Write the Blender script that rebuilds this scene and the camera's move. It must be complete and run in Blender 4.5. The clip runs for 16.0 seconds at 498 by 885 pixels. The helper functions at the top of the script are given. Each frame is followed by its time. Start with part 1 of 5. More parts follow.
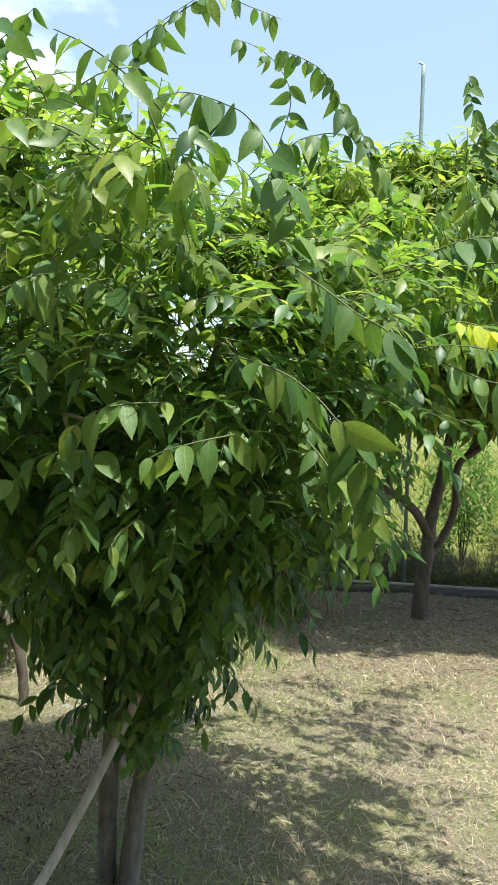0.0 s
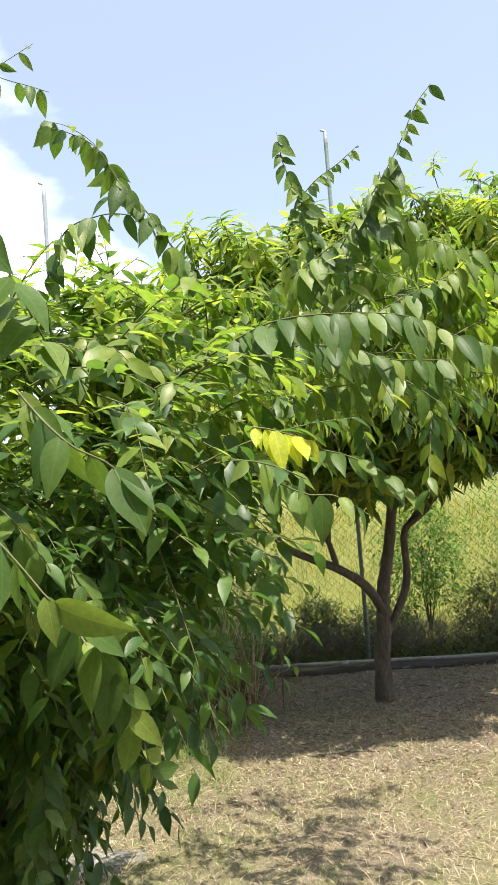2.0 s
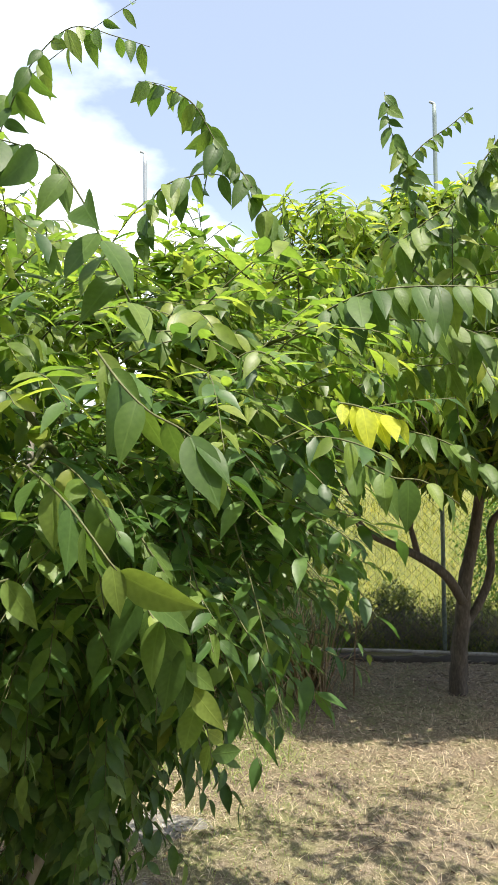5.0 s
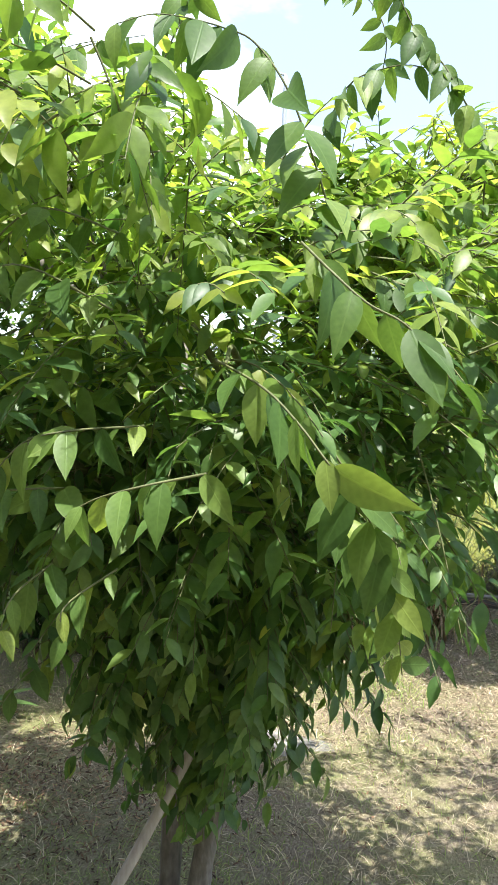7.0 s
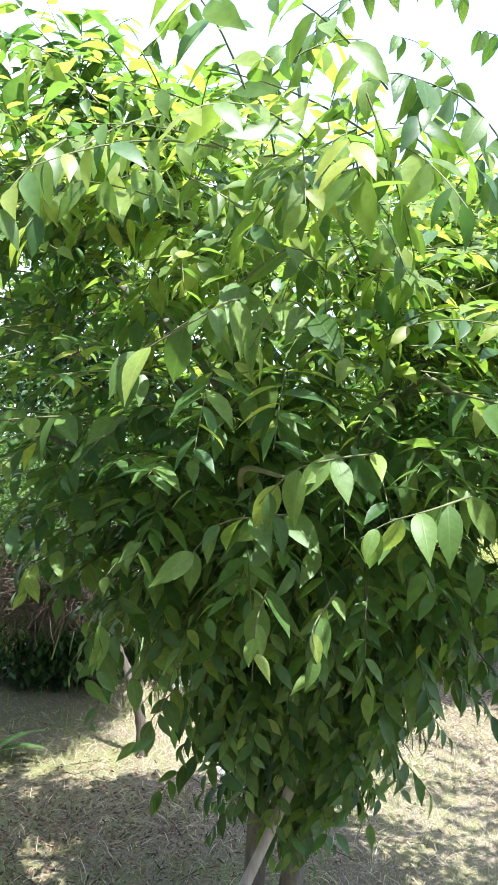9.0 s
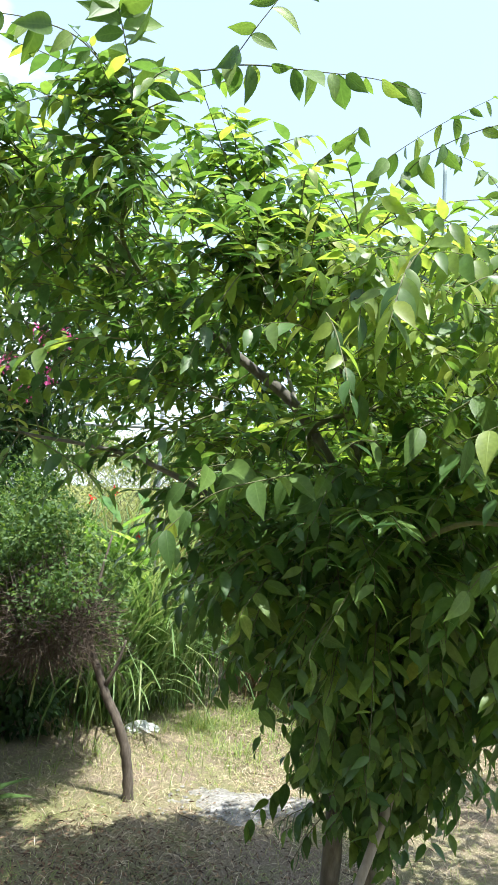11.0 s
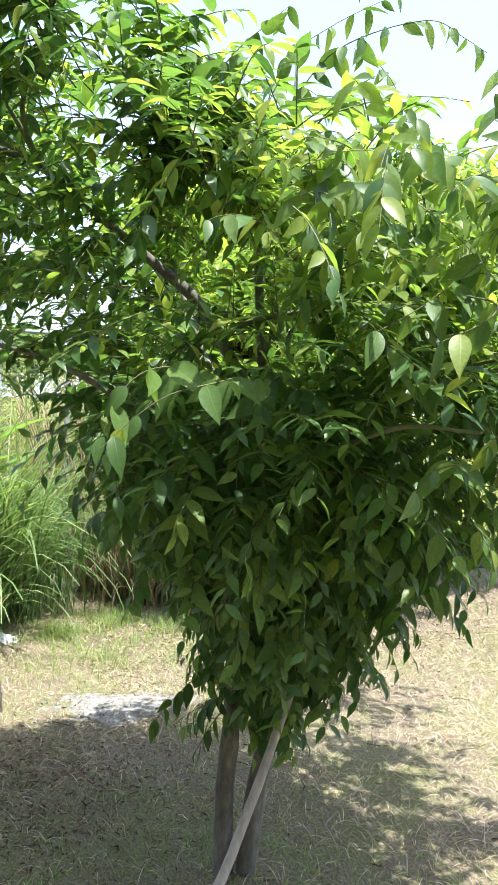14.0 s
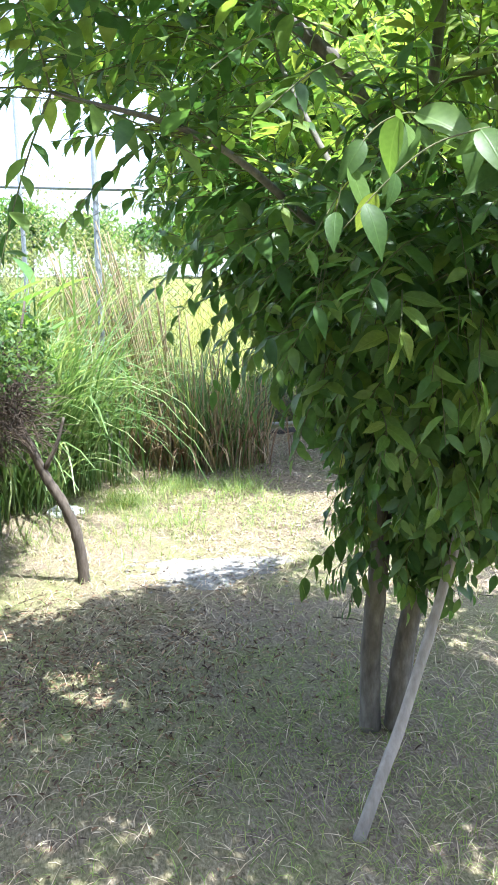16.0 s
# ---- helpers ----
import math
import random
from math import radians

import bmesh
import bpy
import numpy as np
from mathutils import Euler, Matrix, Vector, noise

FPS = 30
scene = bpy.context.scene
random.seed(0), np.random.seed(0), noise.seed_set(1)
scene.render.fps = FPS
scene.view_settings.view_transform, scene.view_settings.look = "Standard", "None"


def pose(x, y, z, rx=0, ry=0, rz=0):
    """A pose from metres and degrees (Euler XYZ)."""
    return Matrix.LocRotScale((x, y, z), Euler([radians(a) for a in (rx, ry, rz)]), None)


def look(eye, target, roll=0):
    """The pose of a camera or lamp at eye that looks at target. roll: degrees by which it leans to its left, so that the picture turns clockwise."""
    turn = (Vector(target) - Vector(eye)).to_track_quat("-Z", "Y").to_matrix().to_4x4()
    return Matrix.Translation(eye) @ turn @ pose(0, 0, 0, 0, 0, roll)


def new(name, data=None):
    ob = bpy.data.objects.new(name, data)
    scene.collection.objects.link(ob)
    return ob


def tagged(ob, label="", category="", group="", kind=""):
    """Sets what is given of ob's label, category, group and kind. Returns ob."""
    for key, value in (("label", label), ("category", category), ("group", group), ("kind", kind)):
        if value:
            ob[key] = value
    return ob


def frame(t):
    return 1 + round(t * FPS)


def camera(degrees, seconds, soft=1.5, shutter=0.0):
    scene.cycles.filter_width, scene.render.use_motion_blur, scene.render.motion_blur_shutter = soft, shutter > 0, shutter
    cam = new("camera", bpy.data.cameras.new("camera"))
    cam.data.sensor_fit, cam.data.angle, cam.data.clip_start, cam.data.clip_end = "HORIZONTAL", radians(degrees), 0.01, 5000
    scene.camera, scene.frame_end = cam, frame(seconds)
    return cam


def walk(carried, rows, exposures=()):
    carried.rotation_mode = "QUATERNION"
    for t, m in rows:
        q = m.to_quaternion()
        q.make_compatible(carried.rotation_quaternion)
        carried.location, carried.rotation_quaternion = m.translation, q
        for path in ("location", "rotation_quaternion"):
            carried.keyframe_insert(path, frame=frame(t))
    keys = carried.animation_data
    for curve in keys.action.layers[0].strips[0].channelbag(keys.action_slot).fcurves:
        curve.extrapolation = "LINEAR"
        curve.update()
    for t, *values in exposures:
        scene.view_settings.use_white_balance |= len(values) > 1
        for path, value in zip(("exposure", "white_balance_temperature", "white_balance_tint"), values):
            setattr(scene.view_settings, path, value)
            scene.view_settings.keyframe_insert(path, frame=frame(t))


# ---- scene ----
cam = camera(36.1, 16.0, soft=0.7)
PATH = [
    (0, (0.079, -0.048, 1.615), (-0.013, 1.95, 1.576), 2.0),
    (0.5, (0.184, 0.072, 1.664), (-0.048, 2.058, 1.639), -1.7),
    (1, (0.333, 0.236, 1.721), (0.009, 2.209, 1.766), -0.8),
    (1.5, (0.433, 0.292, 1.741), (0.233, 2.279, 1.859), -4.1),
    (2, (0.449, 0.308, 1.743), (0.425, 2.303, 1.88), -4.3),
    (2.5, (0.45, 0.373, 1.744), (0.432, 2.368, 1.881), -4.1),
    (3, (0.468, 0.348, 1.743), (0.487, 2.342, 1.893), -5.2),
    (3.5, (0.473, 0.364, 1.744), (0.421, 2.359, 1.865), -6.3),
    (3.7, (0.47, 0.36, 1.744), (0.384, 2.354, 1.874), -5.9),
    (5.8, (0.398, 0.382, 1.733), (0.097, 2.355, 1.76), 1.3),
    (6, (0.371, 0.367, 1.703), (0.045, 2.335, 1.711), 1.0),
    (6.5, (0.353, 0.388, 1.696), (-0.085, 2.331, 1.633), 2.0),
    (7, (0.32, 0.395, 1.685), (-0.215, 2.312, 1.611), 2.3),
    (7.3, (0.26, 0.379, 1.659), (-0.289, 2.285, 1.509), 2.0),
    (7.5, (0.221, 0.38, 1.677), (-0.315, 2.296, 1.598), 3.0),
    (8, (0.108, 0.279, 1.674), (-0.372, 2.212, 1.612), 1.9),
    (8.5, (0.009, 0.229, 1.67), (-0.511, 2.157, 1.655), 3.2),
    (9, (-0.164, 0.223, 1.66), (-0.485, 2.192, 1.679), 1.7),
    (9.5, (-0.417, 0.136, 1.649), (-0.674, 2.112, 1.674), 3.7),
    (10, (-0.629, -0.008, 1.687), (-0.67, 1.988, 1.705), 0.9),
    (10.2, (-0.696, -0.087, 1.653), (-0.714, 1.909, 1.735), 1.9),
    (12.3, (-1.261, -0.074, 1.696), (-1.032, 1.902, 1.908), 3.2),
    (12.5, (-1.3, -0.12, 1.702), (-1.05, 1.849, 1.948), 4.4),
    (13, (-1.315, -0.093, 1.698), (-1.041, 1.871, 1.957), 6.0),
    (13.5, (-1.254, -0.051, 1.687), (-0.845, 1.904, 1.804), 3.5),
    (13.8, (-1.271, -0.01, 1.657), (-0.746, 1.92, 1.657), 2.6),
    (14, (-1.175, 0.018, 1.641), (-0.643, 1.945, 1.564), 2.5),
    (14.5, (-1.189, 0.081, 1.603), (-0.631, 1.989, 1.384), 3.5),
    (15, (-1.34, 0.16, 1.56), (-0.623, 1.998, 1.231), 0.6),
    (15.5, (-1.45, 0.229, 1.548), (-0.886, 2.109, 1.167), -3.0),
    (16, (-1.498, 0.451, 1.473), (-0.983, 2.333, 1.07), -0.4),
]
EXPOSURES = [(0, 0.68, 5850, 2), (0.5, 0.85, 6100, 4), (1.0, 0.85, 6200, 4), (1.5, 0.72, 6450, 9), (3.7, 0.7, 6450, 10), (5.8, 0.66, 6250, 11), (7.0, 1.18, 5950, 11), (8.0, 1.5, 5700, 12), (8.5, 1.58, 5650, 13), (9.0, 1.6, 5450, 14), (9.5, 1.52, 5350, 16), (10.2, 1.15, 5450, 12),
             (12.3, 1.12, 6100, 9), (12.5, 1.08, 6100, 9), (13.0, 0.55, 6250, 7), (13.5, 0.72, 6000, 9), (14.0, 1.32, 5700, 12), (15.0, 1.78, 5400, 16), (16.0, 1.84, 5350, 14)]
walk(cam, [(t, look(eye, target, roll)) for t, eye, target, roll in PATH],
     exposures=EXPOSURES)

# ---------------------------------------------------------------- world, sun, exposure
SUN_ELEV, SUN_AZ = 72.0, 142.0     # degrees; azimuth from +y towards +x


def make_world():
    w = bpy.data.worlds.new("sky_world")
    scene.world = w
    w.use_nodes = True
    nt = w.node_tree
    n, l = nt.nodes, nt.links
    n.clear()
    out = n.new("ShaderNodeOutputWorld")
    bg = n.new("ShaderNodeBackground")
    bg.inputs["Strength"].default_value = 0.14
    sky = n.new("ShaderNodeTexSky")
    sky.sky_type = "NISHITA"
    sky.sun_disc = False
    sky.sun_elevation = radians(SUN_ELEV)
    sky.sun_rotation = radians(SUN_AZ)
    sky.air_density, sky.dust_density, sky.ozone_density = 1.0, 2.5, 1.5
    co = n.new("ShaderNodeTexCoord")
    mp = n.new("ShaderNodeMapping")
    mp.inputs["Scale"].default_value = (1.0, 1.0, 2.2)
    mp.inputs["Location"].default_value = (0.35, 0.1, 0.2)
    no = n.new("ShaderNodeTexNoise")
    no.inputs["Scale"].default_value = 2.1
    no.inputs["Detail"].default_value = 9
    no.inputs["Roughness"].default_value = 0.52
    # a bank of cloud stands ahead to the left; the rest of the sky is thin haze
    dt = n.new("ShaderNodeVectorMath")
    dt.operation = "DOT_PRODUCT"
    dt.inputs[1].default_value = Vector((-0.49, 0.83, 0.22)).normalized()
    l.new(co.outputs["Generated"], dt.inputs[0])
    bank = n.new("ShaderNodeMapRange")
    bank.inputs["From Min"].default_value, bank.inputs["From Max"].default_value = 0.90, 0.985
    bank.inputs["To Min"].default_value, bank.inputs["To Max"].default_value = -0.14, 0.2
    l.new(dt.outputs["Value"], bank.inputs["Value"])
    sm = n.new("ShaderNodeMath")
    sm.operation = "ADD"
    l.new(no.outputs["Fac"], sm.inputs[0])
    l.new(bank.outputs[0], sm.inputs[1])
    sp = n.new("ShaderNodeSeparateXYZ")
    l.new(co.outputs["Generated"], sp.inputs[0])
    haze = n.new("ShaderNodeMapRange")
    haze.inputs["From Min"].default_value, haze.inputs["From Max"].default_value = 0.05, 0.45
    haze.inputs["To Min"].default_value, haze.inputs["To Max"].default_value = 0.38, 0.09
    l.new(sp.outputs["Z"], haze.inputs["Value"])
    rp = n.new("ShaderNodeValToRGB")
    rp.color_ramp.elements[0].position, rp.color_ramp.elements[1].position = 0.53, 0.70
    rp.color_ramp.elements[0].color = (0.16, 0.16, 0.16, 1)
    mx = n.new("ShaderNodeMix")
    mx.data_type = "RGBA"
    mx.inputs["B"].default_value = (10.3, 10.8, 10.9, 1)
    l.new(co.outputs["Generated"], mp.inputs["Vector"])
    l.new(mp.outputs["Vector"], no.inputs["Vector"])
    l.new(sm.outputs[0], rp.inputs["Fac"])
    mo = n.new("ShaderNodeMath")
    mo.operation = "MAXIMUM"
    l.new(rp.outputs["Color"], mo.inputs[0])
    l.new(haze.outputs[0], mo.inputs[1])
    l.new(mo.outputs[0], mx.inputs["Factor"])
    l.new(sky.outputs["Color"], mx.inputs["A"])
    l.new(mx.outputs["Result"], bg.inputs["Color"])
    l.new(bg.outputs["Background"], out.inputs["Surface"])


make_world()
sun = new("sun", bpy.data.lights.new("sun", "SUN"))
sun.data.energy, sun.data.angle, sun.data.color = 5.0, radians(0.55), (1.0, 0.93, 0.78)
_d = Vector((math.sin(radians(SUN_AZ)) * math.cos(radians(SUN_ELEV)), math.cos(radians(SUN_AZ)) * math.cos(radians(SUN_ELEV)), math.sin(radians(SUN_ELEV))))
sun.matrix_world = look(tuple(_d * 30), (0, 0, 0))


# ---------------------------------------------------------------- materials
def mat(name):
    m = bpy.data.materials.new(name)
    m.use_nodes = True
    nt = m.node_tree
    return m, nt.nodes, nt.links, nt.nodes["Principled BSDF"], nt.nodes["Material Output"]


def ramp(n, stops):
    r = n.new("ShaderNodeValToRGB")
    e = r.color_ramp.elements
    while len(e) < len(stops):
        e.new(0.5)
    for k, (pos, col) in enumerate(stops):
        e[k].position, e[k].color = pos, (*col, 1)
    return r


def noise_tex(n, l, scale, detail=4, rough=0.55, coord="Object", stretch=None):
    co = n.new("ShaderNodeTexCoord")
    t = n.new("ShaderNodeTexNoise")
    t.inputs["Scale"].default_value, t.inputs["Detail"].default_value, t.inputs["Roughness"].default_value = scale, detail, rough
    if stretch:
        mp = n.new("ShaderNodeMapping")
        mp.inputs["Scale"].default_value = stretch
        l.new(co.outputs[coord], mp.inputs["Vector"])
        l.new(mp.outputs["Vector"], t.inputs["Vector"])
    else:
        l.new(co.outputs[coord], t.inputs["Vector"])
    return t


def leaf_material(name, stops, trans=0.4, gloss=0.55, single=False, glow=(1.15, 1.1, 0.45), sheen=0.3):
    """Leaf blade: glossy face, light shining through; the tone differs from leaf to leaf."""
    m, n, l, p, out = mat(name)
    src = n.new("ShaderNodeObjectInfo") if single else n.new("ShaderNodeNewGeometry")
    r = ramp(n, stops)
    l.new(src.outputs["Random" if single else "Random Per Island"], r.inputs["Fac"])
    t = noise_tex(n, l, 60, 3)
    r2 = ramp(n, [(0.3, (0.78, 0.8, 0.75)), (0.7, (1.12, 1.1, 1.1))])
    if single:
        # midrib and side veins, along the leaf's own axes
        co = n.new("ShaderNodeTexCoord")
        sx = n.new("ShaderNodeSeparateXYZ")
        l.new(co.outputs["Object"], sx.inputs[0])
        ab = n.new("ShaderNodeMath")
        ab.operation = "ABSOLUTE"
        l.new(sx.outputs["X"], ab.inputs[0])
        sl = n.new("ShaderNodeMath")
        sl.operation = "MULTIPLY_ADD"
        sl.inputs[1].default_value = -0.9
        l.new(ab.outputs[0], sl.inputs[0])
        l.new(sx.outputs["Y"], sl.inputs[2])
        fq = n.new("ShaderNodeMath")
        fq.operation = "MULTIPLY"
        fq.inputs[1].default_value = 58.0
        l.new(sl.outputs[0], fq.inputs[0])
        sn = n.new("ShaderNodeMath")
        sn.operation = "SINE"
        l.new(fq.outputs[0], sn.inputs[0])
        rib = n.new("ShaderNodeMapRange")
        rib.inputs["From Min"].default_value, rib.inputs["From Max"].default_value = 0.004, 0.016
        rib.inputs["To Min"].default_value, rib.inputs["To Max"].default_value = 0.45, 0.0
        l.new(ab.outputs[0], rib.inputs["Value"])
        vn = n.new("ShaderNodeMath")
        vn.operation = "MULTIPLY_ADD"
        vn.inputs[1].default_value = 0.03
        l.new(sn.outputs[0], vn.inputs[0])
        l.new(t.outputs["Fac"], vn.inputs[2])
        tot = n.new("ShaderNodeMath")
        l.new(vn.outputs[0], tot.inputs[0])
        l.new(rib.outputs[0], tot.inputs[1])
        t.inputs["Scale"].default_value = 5
        height = tot.outputs[0]
    else:
        height = t.outputs["Fac"]
    l.new(height, r2.inputs["Fac"])
    mu = n.new("ShaderNodeMix")
    mu.data_type, mu.blend_type = "RGBA", "MULTIPLY"
    mu.inputs["Factor"].default_value = 1
    l.new(r.outputs["Color"], mu.inputs["A"])
    l.new(r2.outputs["Color"], mu.inputs["B"])
    l.new(mu.outputs["Result"], p.inputs["Base Color"])
    p.inputs["Roughness"].default_value = gloss
    p.inputs["Specular IOR Level"].default_value = sheen
    tr = n.new("ShaderNodeBsdfTranslucent")
    tint = n.new("ShaderNodeMix")
    tint.data_type, tint.blend_type = "RGBA", "MULTIPLY"
    tint.inputs["Factor"].default_value = 1
    tint.inputs["B"].default_value = (*[2.0 * g for g in glow], 1)
    l.new(mu.outputs["Result"], tint.inputs["A"])
    l.new(tint.outputs["Result"], tr.inputs["Color"])
    mixs = n.new("ShaderNodeMixShader")
    mixs.inputs["Fac"].default_value = trans
    bp = n.new("ShaderNodeBump")
    bp.inputs["Strength"].default_value, bp.inputs["Distance"].default_value = 0.3, 0.002
    l.new(height, bp.inputs["Height"])
    l.new(bp.outputs["Normal"], p.inputs["Normal"])
    l.new(p.outputs["BSDF"], mixs.inputs[1])
    l.new(tr.outputs["BSDF"], mixs.inputs[2])
    l.new(mixs.outputs["Shader"], out.inputs["Surface"])
    return m


def rough_material(name, stops, scale=8, rough=0.85, bump=0.5, stretch=None, dist=0.01, fine=60):
    m, n, l, p, out = mat(name)
    t = noise_tex(n, l, scale, 6, 0.6, stretch=stretch)
    f = noise_tex(n, l, fine, 4, 0.6, stretch=stretch)
    ad = n.new("ShaderNodeMath")
    ad.operation = "MULTIPLY_ADD"
    ad.inputs[1].default_value, ad.inputs[2].default_value = 0.45, 0.0
    l.new(f.outputs["Fac"], ad.inputs[0])
    su = n.new("ShaderNodeMath")
    su.operation = "MULTIPLY_ADD"
    su.inputs[1].default_value = 0.55
    l.new(t.outputs["Fac"], su.inputs[0])
    l.new(ad.outputs[0], su.inputs[2])
    r = ramp(n, stops)
    l.new(su.outputs[0], r.inputs["Fac"])
    l.new(r.outputs["Color"], p.inputs["Base Color"])
    p.inputs["Roughness"].default_value = rough
    bp = n.new("ShaderNodeBump")
    bp.inputs["Strength"].default_value, bp.inputs["Distance"].default_value = bump, dist
    l.new(su.outputs[0], bp.inputs["Height"])
    l.new(bp.outputs["Normal"], p.inputs["Normal"])
    return m


def ground_material():
    m, n, l, p, out = mat("dry_lawn")
    big = noise_tex(n, l, 0.9, 5, 0.6)
    mid = noise_tex(n, l, 7, 6, 0.65)
    fine = noise_tex(n, l, 130, 5, 0.7, stretch=(1, 0.5, 1))
    soil = ramp(n, [(0.3, (0.07, 0.054, 0.039)), (0.5, (0.215, 0.172, 0.122)), (0.72, (0.43, 0.365, 0.275))])
    l.new(fine.outputs["Fac"], soil.inputs["Fac"])
    green = ramp(n, [(0.3, (0.09, 0.10, 0.035)), (0.7, (0.30, 0.29, 0.14))])
    l.new(fine.outputs["Fac"], green.inputs["Fac"])
    sel = ramp(n, [(0.44, (0, 0, 0)), (0.6, (1, 1, 1))])
    mixf = n.new("ShaderNodeMath")
    mixf.operation = "MULTIPLY_ADD"
    mixf.inputs[1].default_value = 0.4
    half = n.new("ShaderNodeMath")
    half.operation = "MULTIPLY"
    half.inputs[1].default_value = 0.6
    l.new(big.outputs["Fac"], half.inputs[0])
    l.new(mid.outputs["Fac"], mixf.inputs[0])
    l.new(half.outputs[0], mixf.inputs[2])
    l.new(mixf.outputs[0], sel.inputs["Fac"])
    mx = n.new("ShaderNodeMix")
    mx.data_type = "RGBA"
    l.new(sel.outputs["Color"], mx.inputs["Factor"])
    l.new(soil.outputs["Color"], mx.inputs["A"])
    l.new(green.outputs["Color"], mx.inputs["B"])
    # beyond the fence the ground is a green meadow
    co = n.new("ShaderNodeTexCoord")
    sx = n.new("ShaderNodeSeparateXYZ")
    l.new(co.outputs["Object"], sx.inputs[0])
    gt = n.new("ShaderNodeMapRange")
    gt.inputs["From Min"].default_value, gt.inputs["From Max"].default_value = 7.9, 8.3
    l.new(sx.outputs["Y"], gt.inputs["Value"])
    mead = ramp(n, [(0.3, (0.08, 0.10, 0.024)), (0.52, (0.185, 0.195, 0.052)), (0.75, (0.31, 0.29, 0.10))])
    l.new(mid.outputs["Fac"], mead.inputs["Fac"])
    mx2 = n.new("ShaderNodeMix")
    mx2.data_type = "RGBA"
    l.new(gt.outputs[0], mx2.inputs["Factor"])
    l.new(mx.outputs["Result"], mx2.inputs["A"])
    l.new(mead.outputs["Color"], mx2.inputs["B"])
    l.new(mx2.outputs["Result"], p.inputs["Base Color"])
    p.inputs["Roughness"].default_value = 0.95
    p.inputs["Specular IOR Level"].default_value = 0.15
    bp = n.new("ShaderNodeBump")
    bp.inputs["Strength"].default_value, bp.inputs["Distance"].default_value = 0.8, 0.012
    l.new(fine.outputs["Fac"], bp.inputs["Height"])
    l.new(bp.outputs["Normal"], p.inputs["Normal"])
    return m


GREEN = [(0.0, (0.047, 0.104, 0.032)), (0.4, (0.082, 0.160, 0.046)), (0.8, (0.125, 0.212, 0.058)), (0.985, (0.175, 0.255, 0.068)), (1.0, (0.28, 0.33, 0.08))]
M_LEAF = leaf_material("gooseberry_leaf", GREEN, trans=0.38, gloss=0.42, glow=(1.0, 1.04, 0.52), sheen=0.42)
M_LEAF_ONE = leaf_material("gooseberry_leaf_single", [(a, (1.3 * r, 1.14 * g, 0.97 * b)) for a, (r, g, b) in GREEN[:4]], trans=0.34, gloss=0.46, single=True, glow=(1.0, 1.02, 0.5), sheen=0.28)
# same leaf, sun shining through the upper crown put into a lighter colour
M_LEAF_TOP_LIT = leaf_material("gooseberry_sunlit_top_leaf", [(0.0, (0.095, 0.165, 0.036)), (0.4, (0.17, 0.25, 0.052)), (0.8, (0.25, 0.325, 0.068)), (1.0, (0.32, 0.36, 0.078))], trans=0.5, gloss=0.4, glow=(0.96, 1.0, 0.5), sheen=0.42)
M_LEAF_YOUNG = leaf_material("young_leaf", [(0, (0.42, 0.48, 0.05)), (1, (0.56, 0.56, 0.06))], trans=0.45, single=True)
M_MANGO = leaf_material("mango_leaf", [(0.0, (0.055, 0.108, 0.023)), (0.45, (0.125, 0.195, 0.037)), (0.8, (0.23, 0.29, 0.052)), (1.0, (0.38, 0.36, 0.06))], trans=0.42, gloss=0.38, glow=(0.88, 1.0, 0.5))
M_MANGO_NEW = leaf_material("young_mango_leaf", [(0, (0.18, 0.26, 0.05)), (0.6, (0.25, 0.335, 0.07)), (1, (0.35, 0.38, 0.085))], trans=0.45, gloss=0.42)
M_SHRUB = leaf_material("crooked_shrub_leaf", [(0, (0.04, 0.085, 0.024)), (0.7, (0.09, 0.155, 0.045)), (1, (0.16, 0.23, 0.07))], trans=0.35)
M_FINE = leaf_material("small_shrub_leaf", [(0, (0.06, 0.13, 0.03)), (1, (0.15, 0.27, 0.06))], trans=0.35)
M_DARKSHRUB = leaf_material("bougainvillea_leaf", [(0, (0.02, 0.05, 0.015)), (1, (0.05, 0.10, 0.03))], trans=0.3)
M_REED = leaf_material("reed_blade", [(0, (0.07, 0.135, 0.038)), (0.7, (0.16, 0.245, 0.088)), (1, (0.33, 0.38, 0.19))], trans=0.32, gloss=0.45, glow=(1.0, 1.0, 0.55))
M_CANNA = leaf_material("canna_leaf", [(0, (0.10, 0.20, 0.05)), (0.6, (0.17, 0.29, 0.085)), (1, (0.27, 0.38, 0.14))], trans=0.42, gloss=0.4)
M_CANE = leaf_material("dry_cane", [(0, (0.12, 0.085, 0.05)), (0.5, (0.26, 0.20, 0.12)), (0.75, (0.45, 0.37, 0.24)), (0.9, (0.34, 0.36, 0.13)), (1, (0.2, 0.28, 0.08))], trans=0.2, gloss=0.7)
M_DRYBLADE = leaf_material("withered_blade", [(0, (0.13, 0.075, 0.045)), (0.5, (0.26, 0.17, 0.105)), (0.85, (0.42, 0.33, 0.2)), (1, (0.5, 0.43, 0.28))], trans=0.25, gloss=0.65, glow=(1, 0.9, 0.7))
M_SAGE = leaf_material("dusty_bush_leaf", [(0, (0.12, 0.15, 0.07)), (0.6, (0.21, 0.25, 0.12)), (1, (0.36, 0.37, 0.21))], trans=0.35, gloss=0.65)
M_PALEGRASS = leaf_material("pale_tall_grass_blade", [(0, (0.075, 0.105, 0.036)), (0.5, (0.16, 0.195, 0.075)), (1, (0.32, 0.31, 0.16))], trans=0.35, gloss=0.65)
M_GRASS = leaf_material("green_grass_blade", [(0, (0.11, 0.17, 0.055)), (0.6, (0.22, 0.31, 0.105)), (1, (0.36, 0.37, 0.2))], trans=0.4, gloss=0.6)
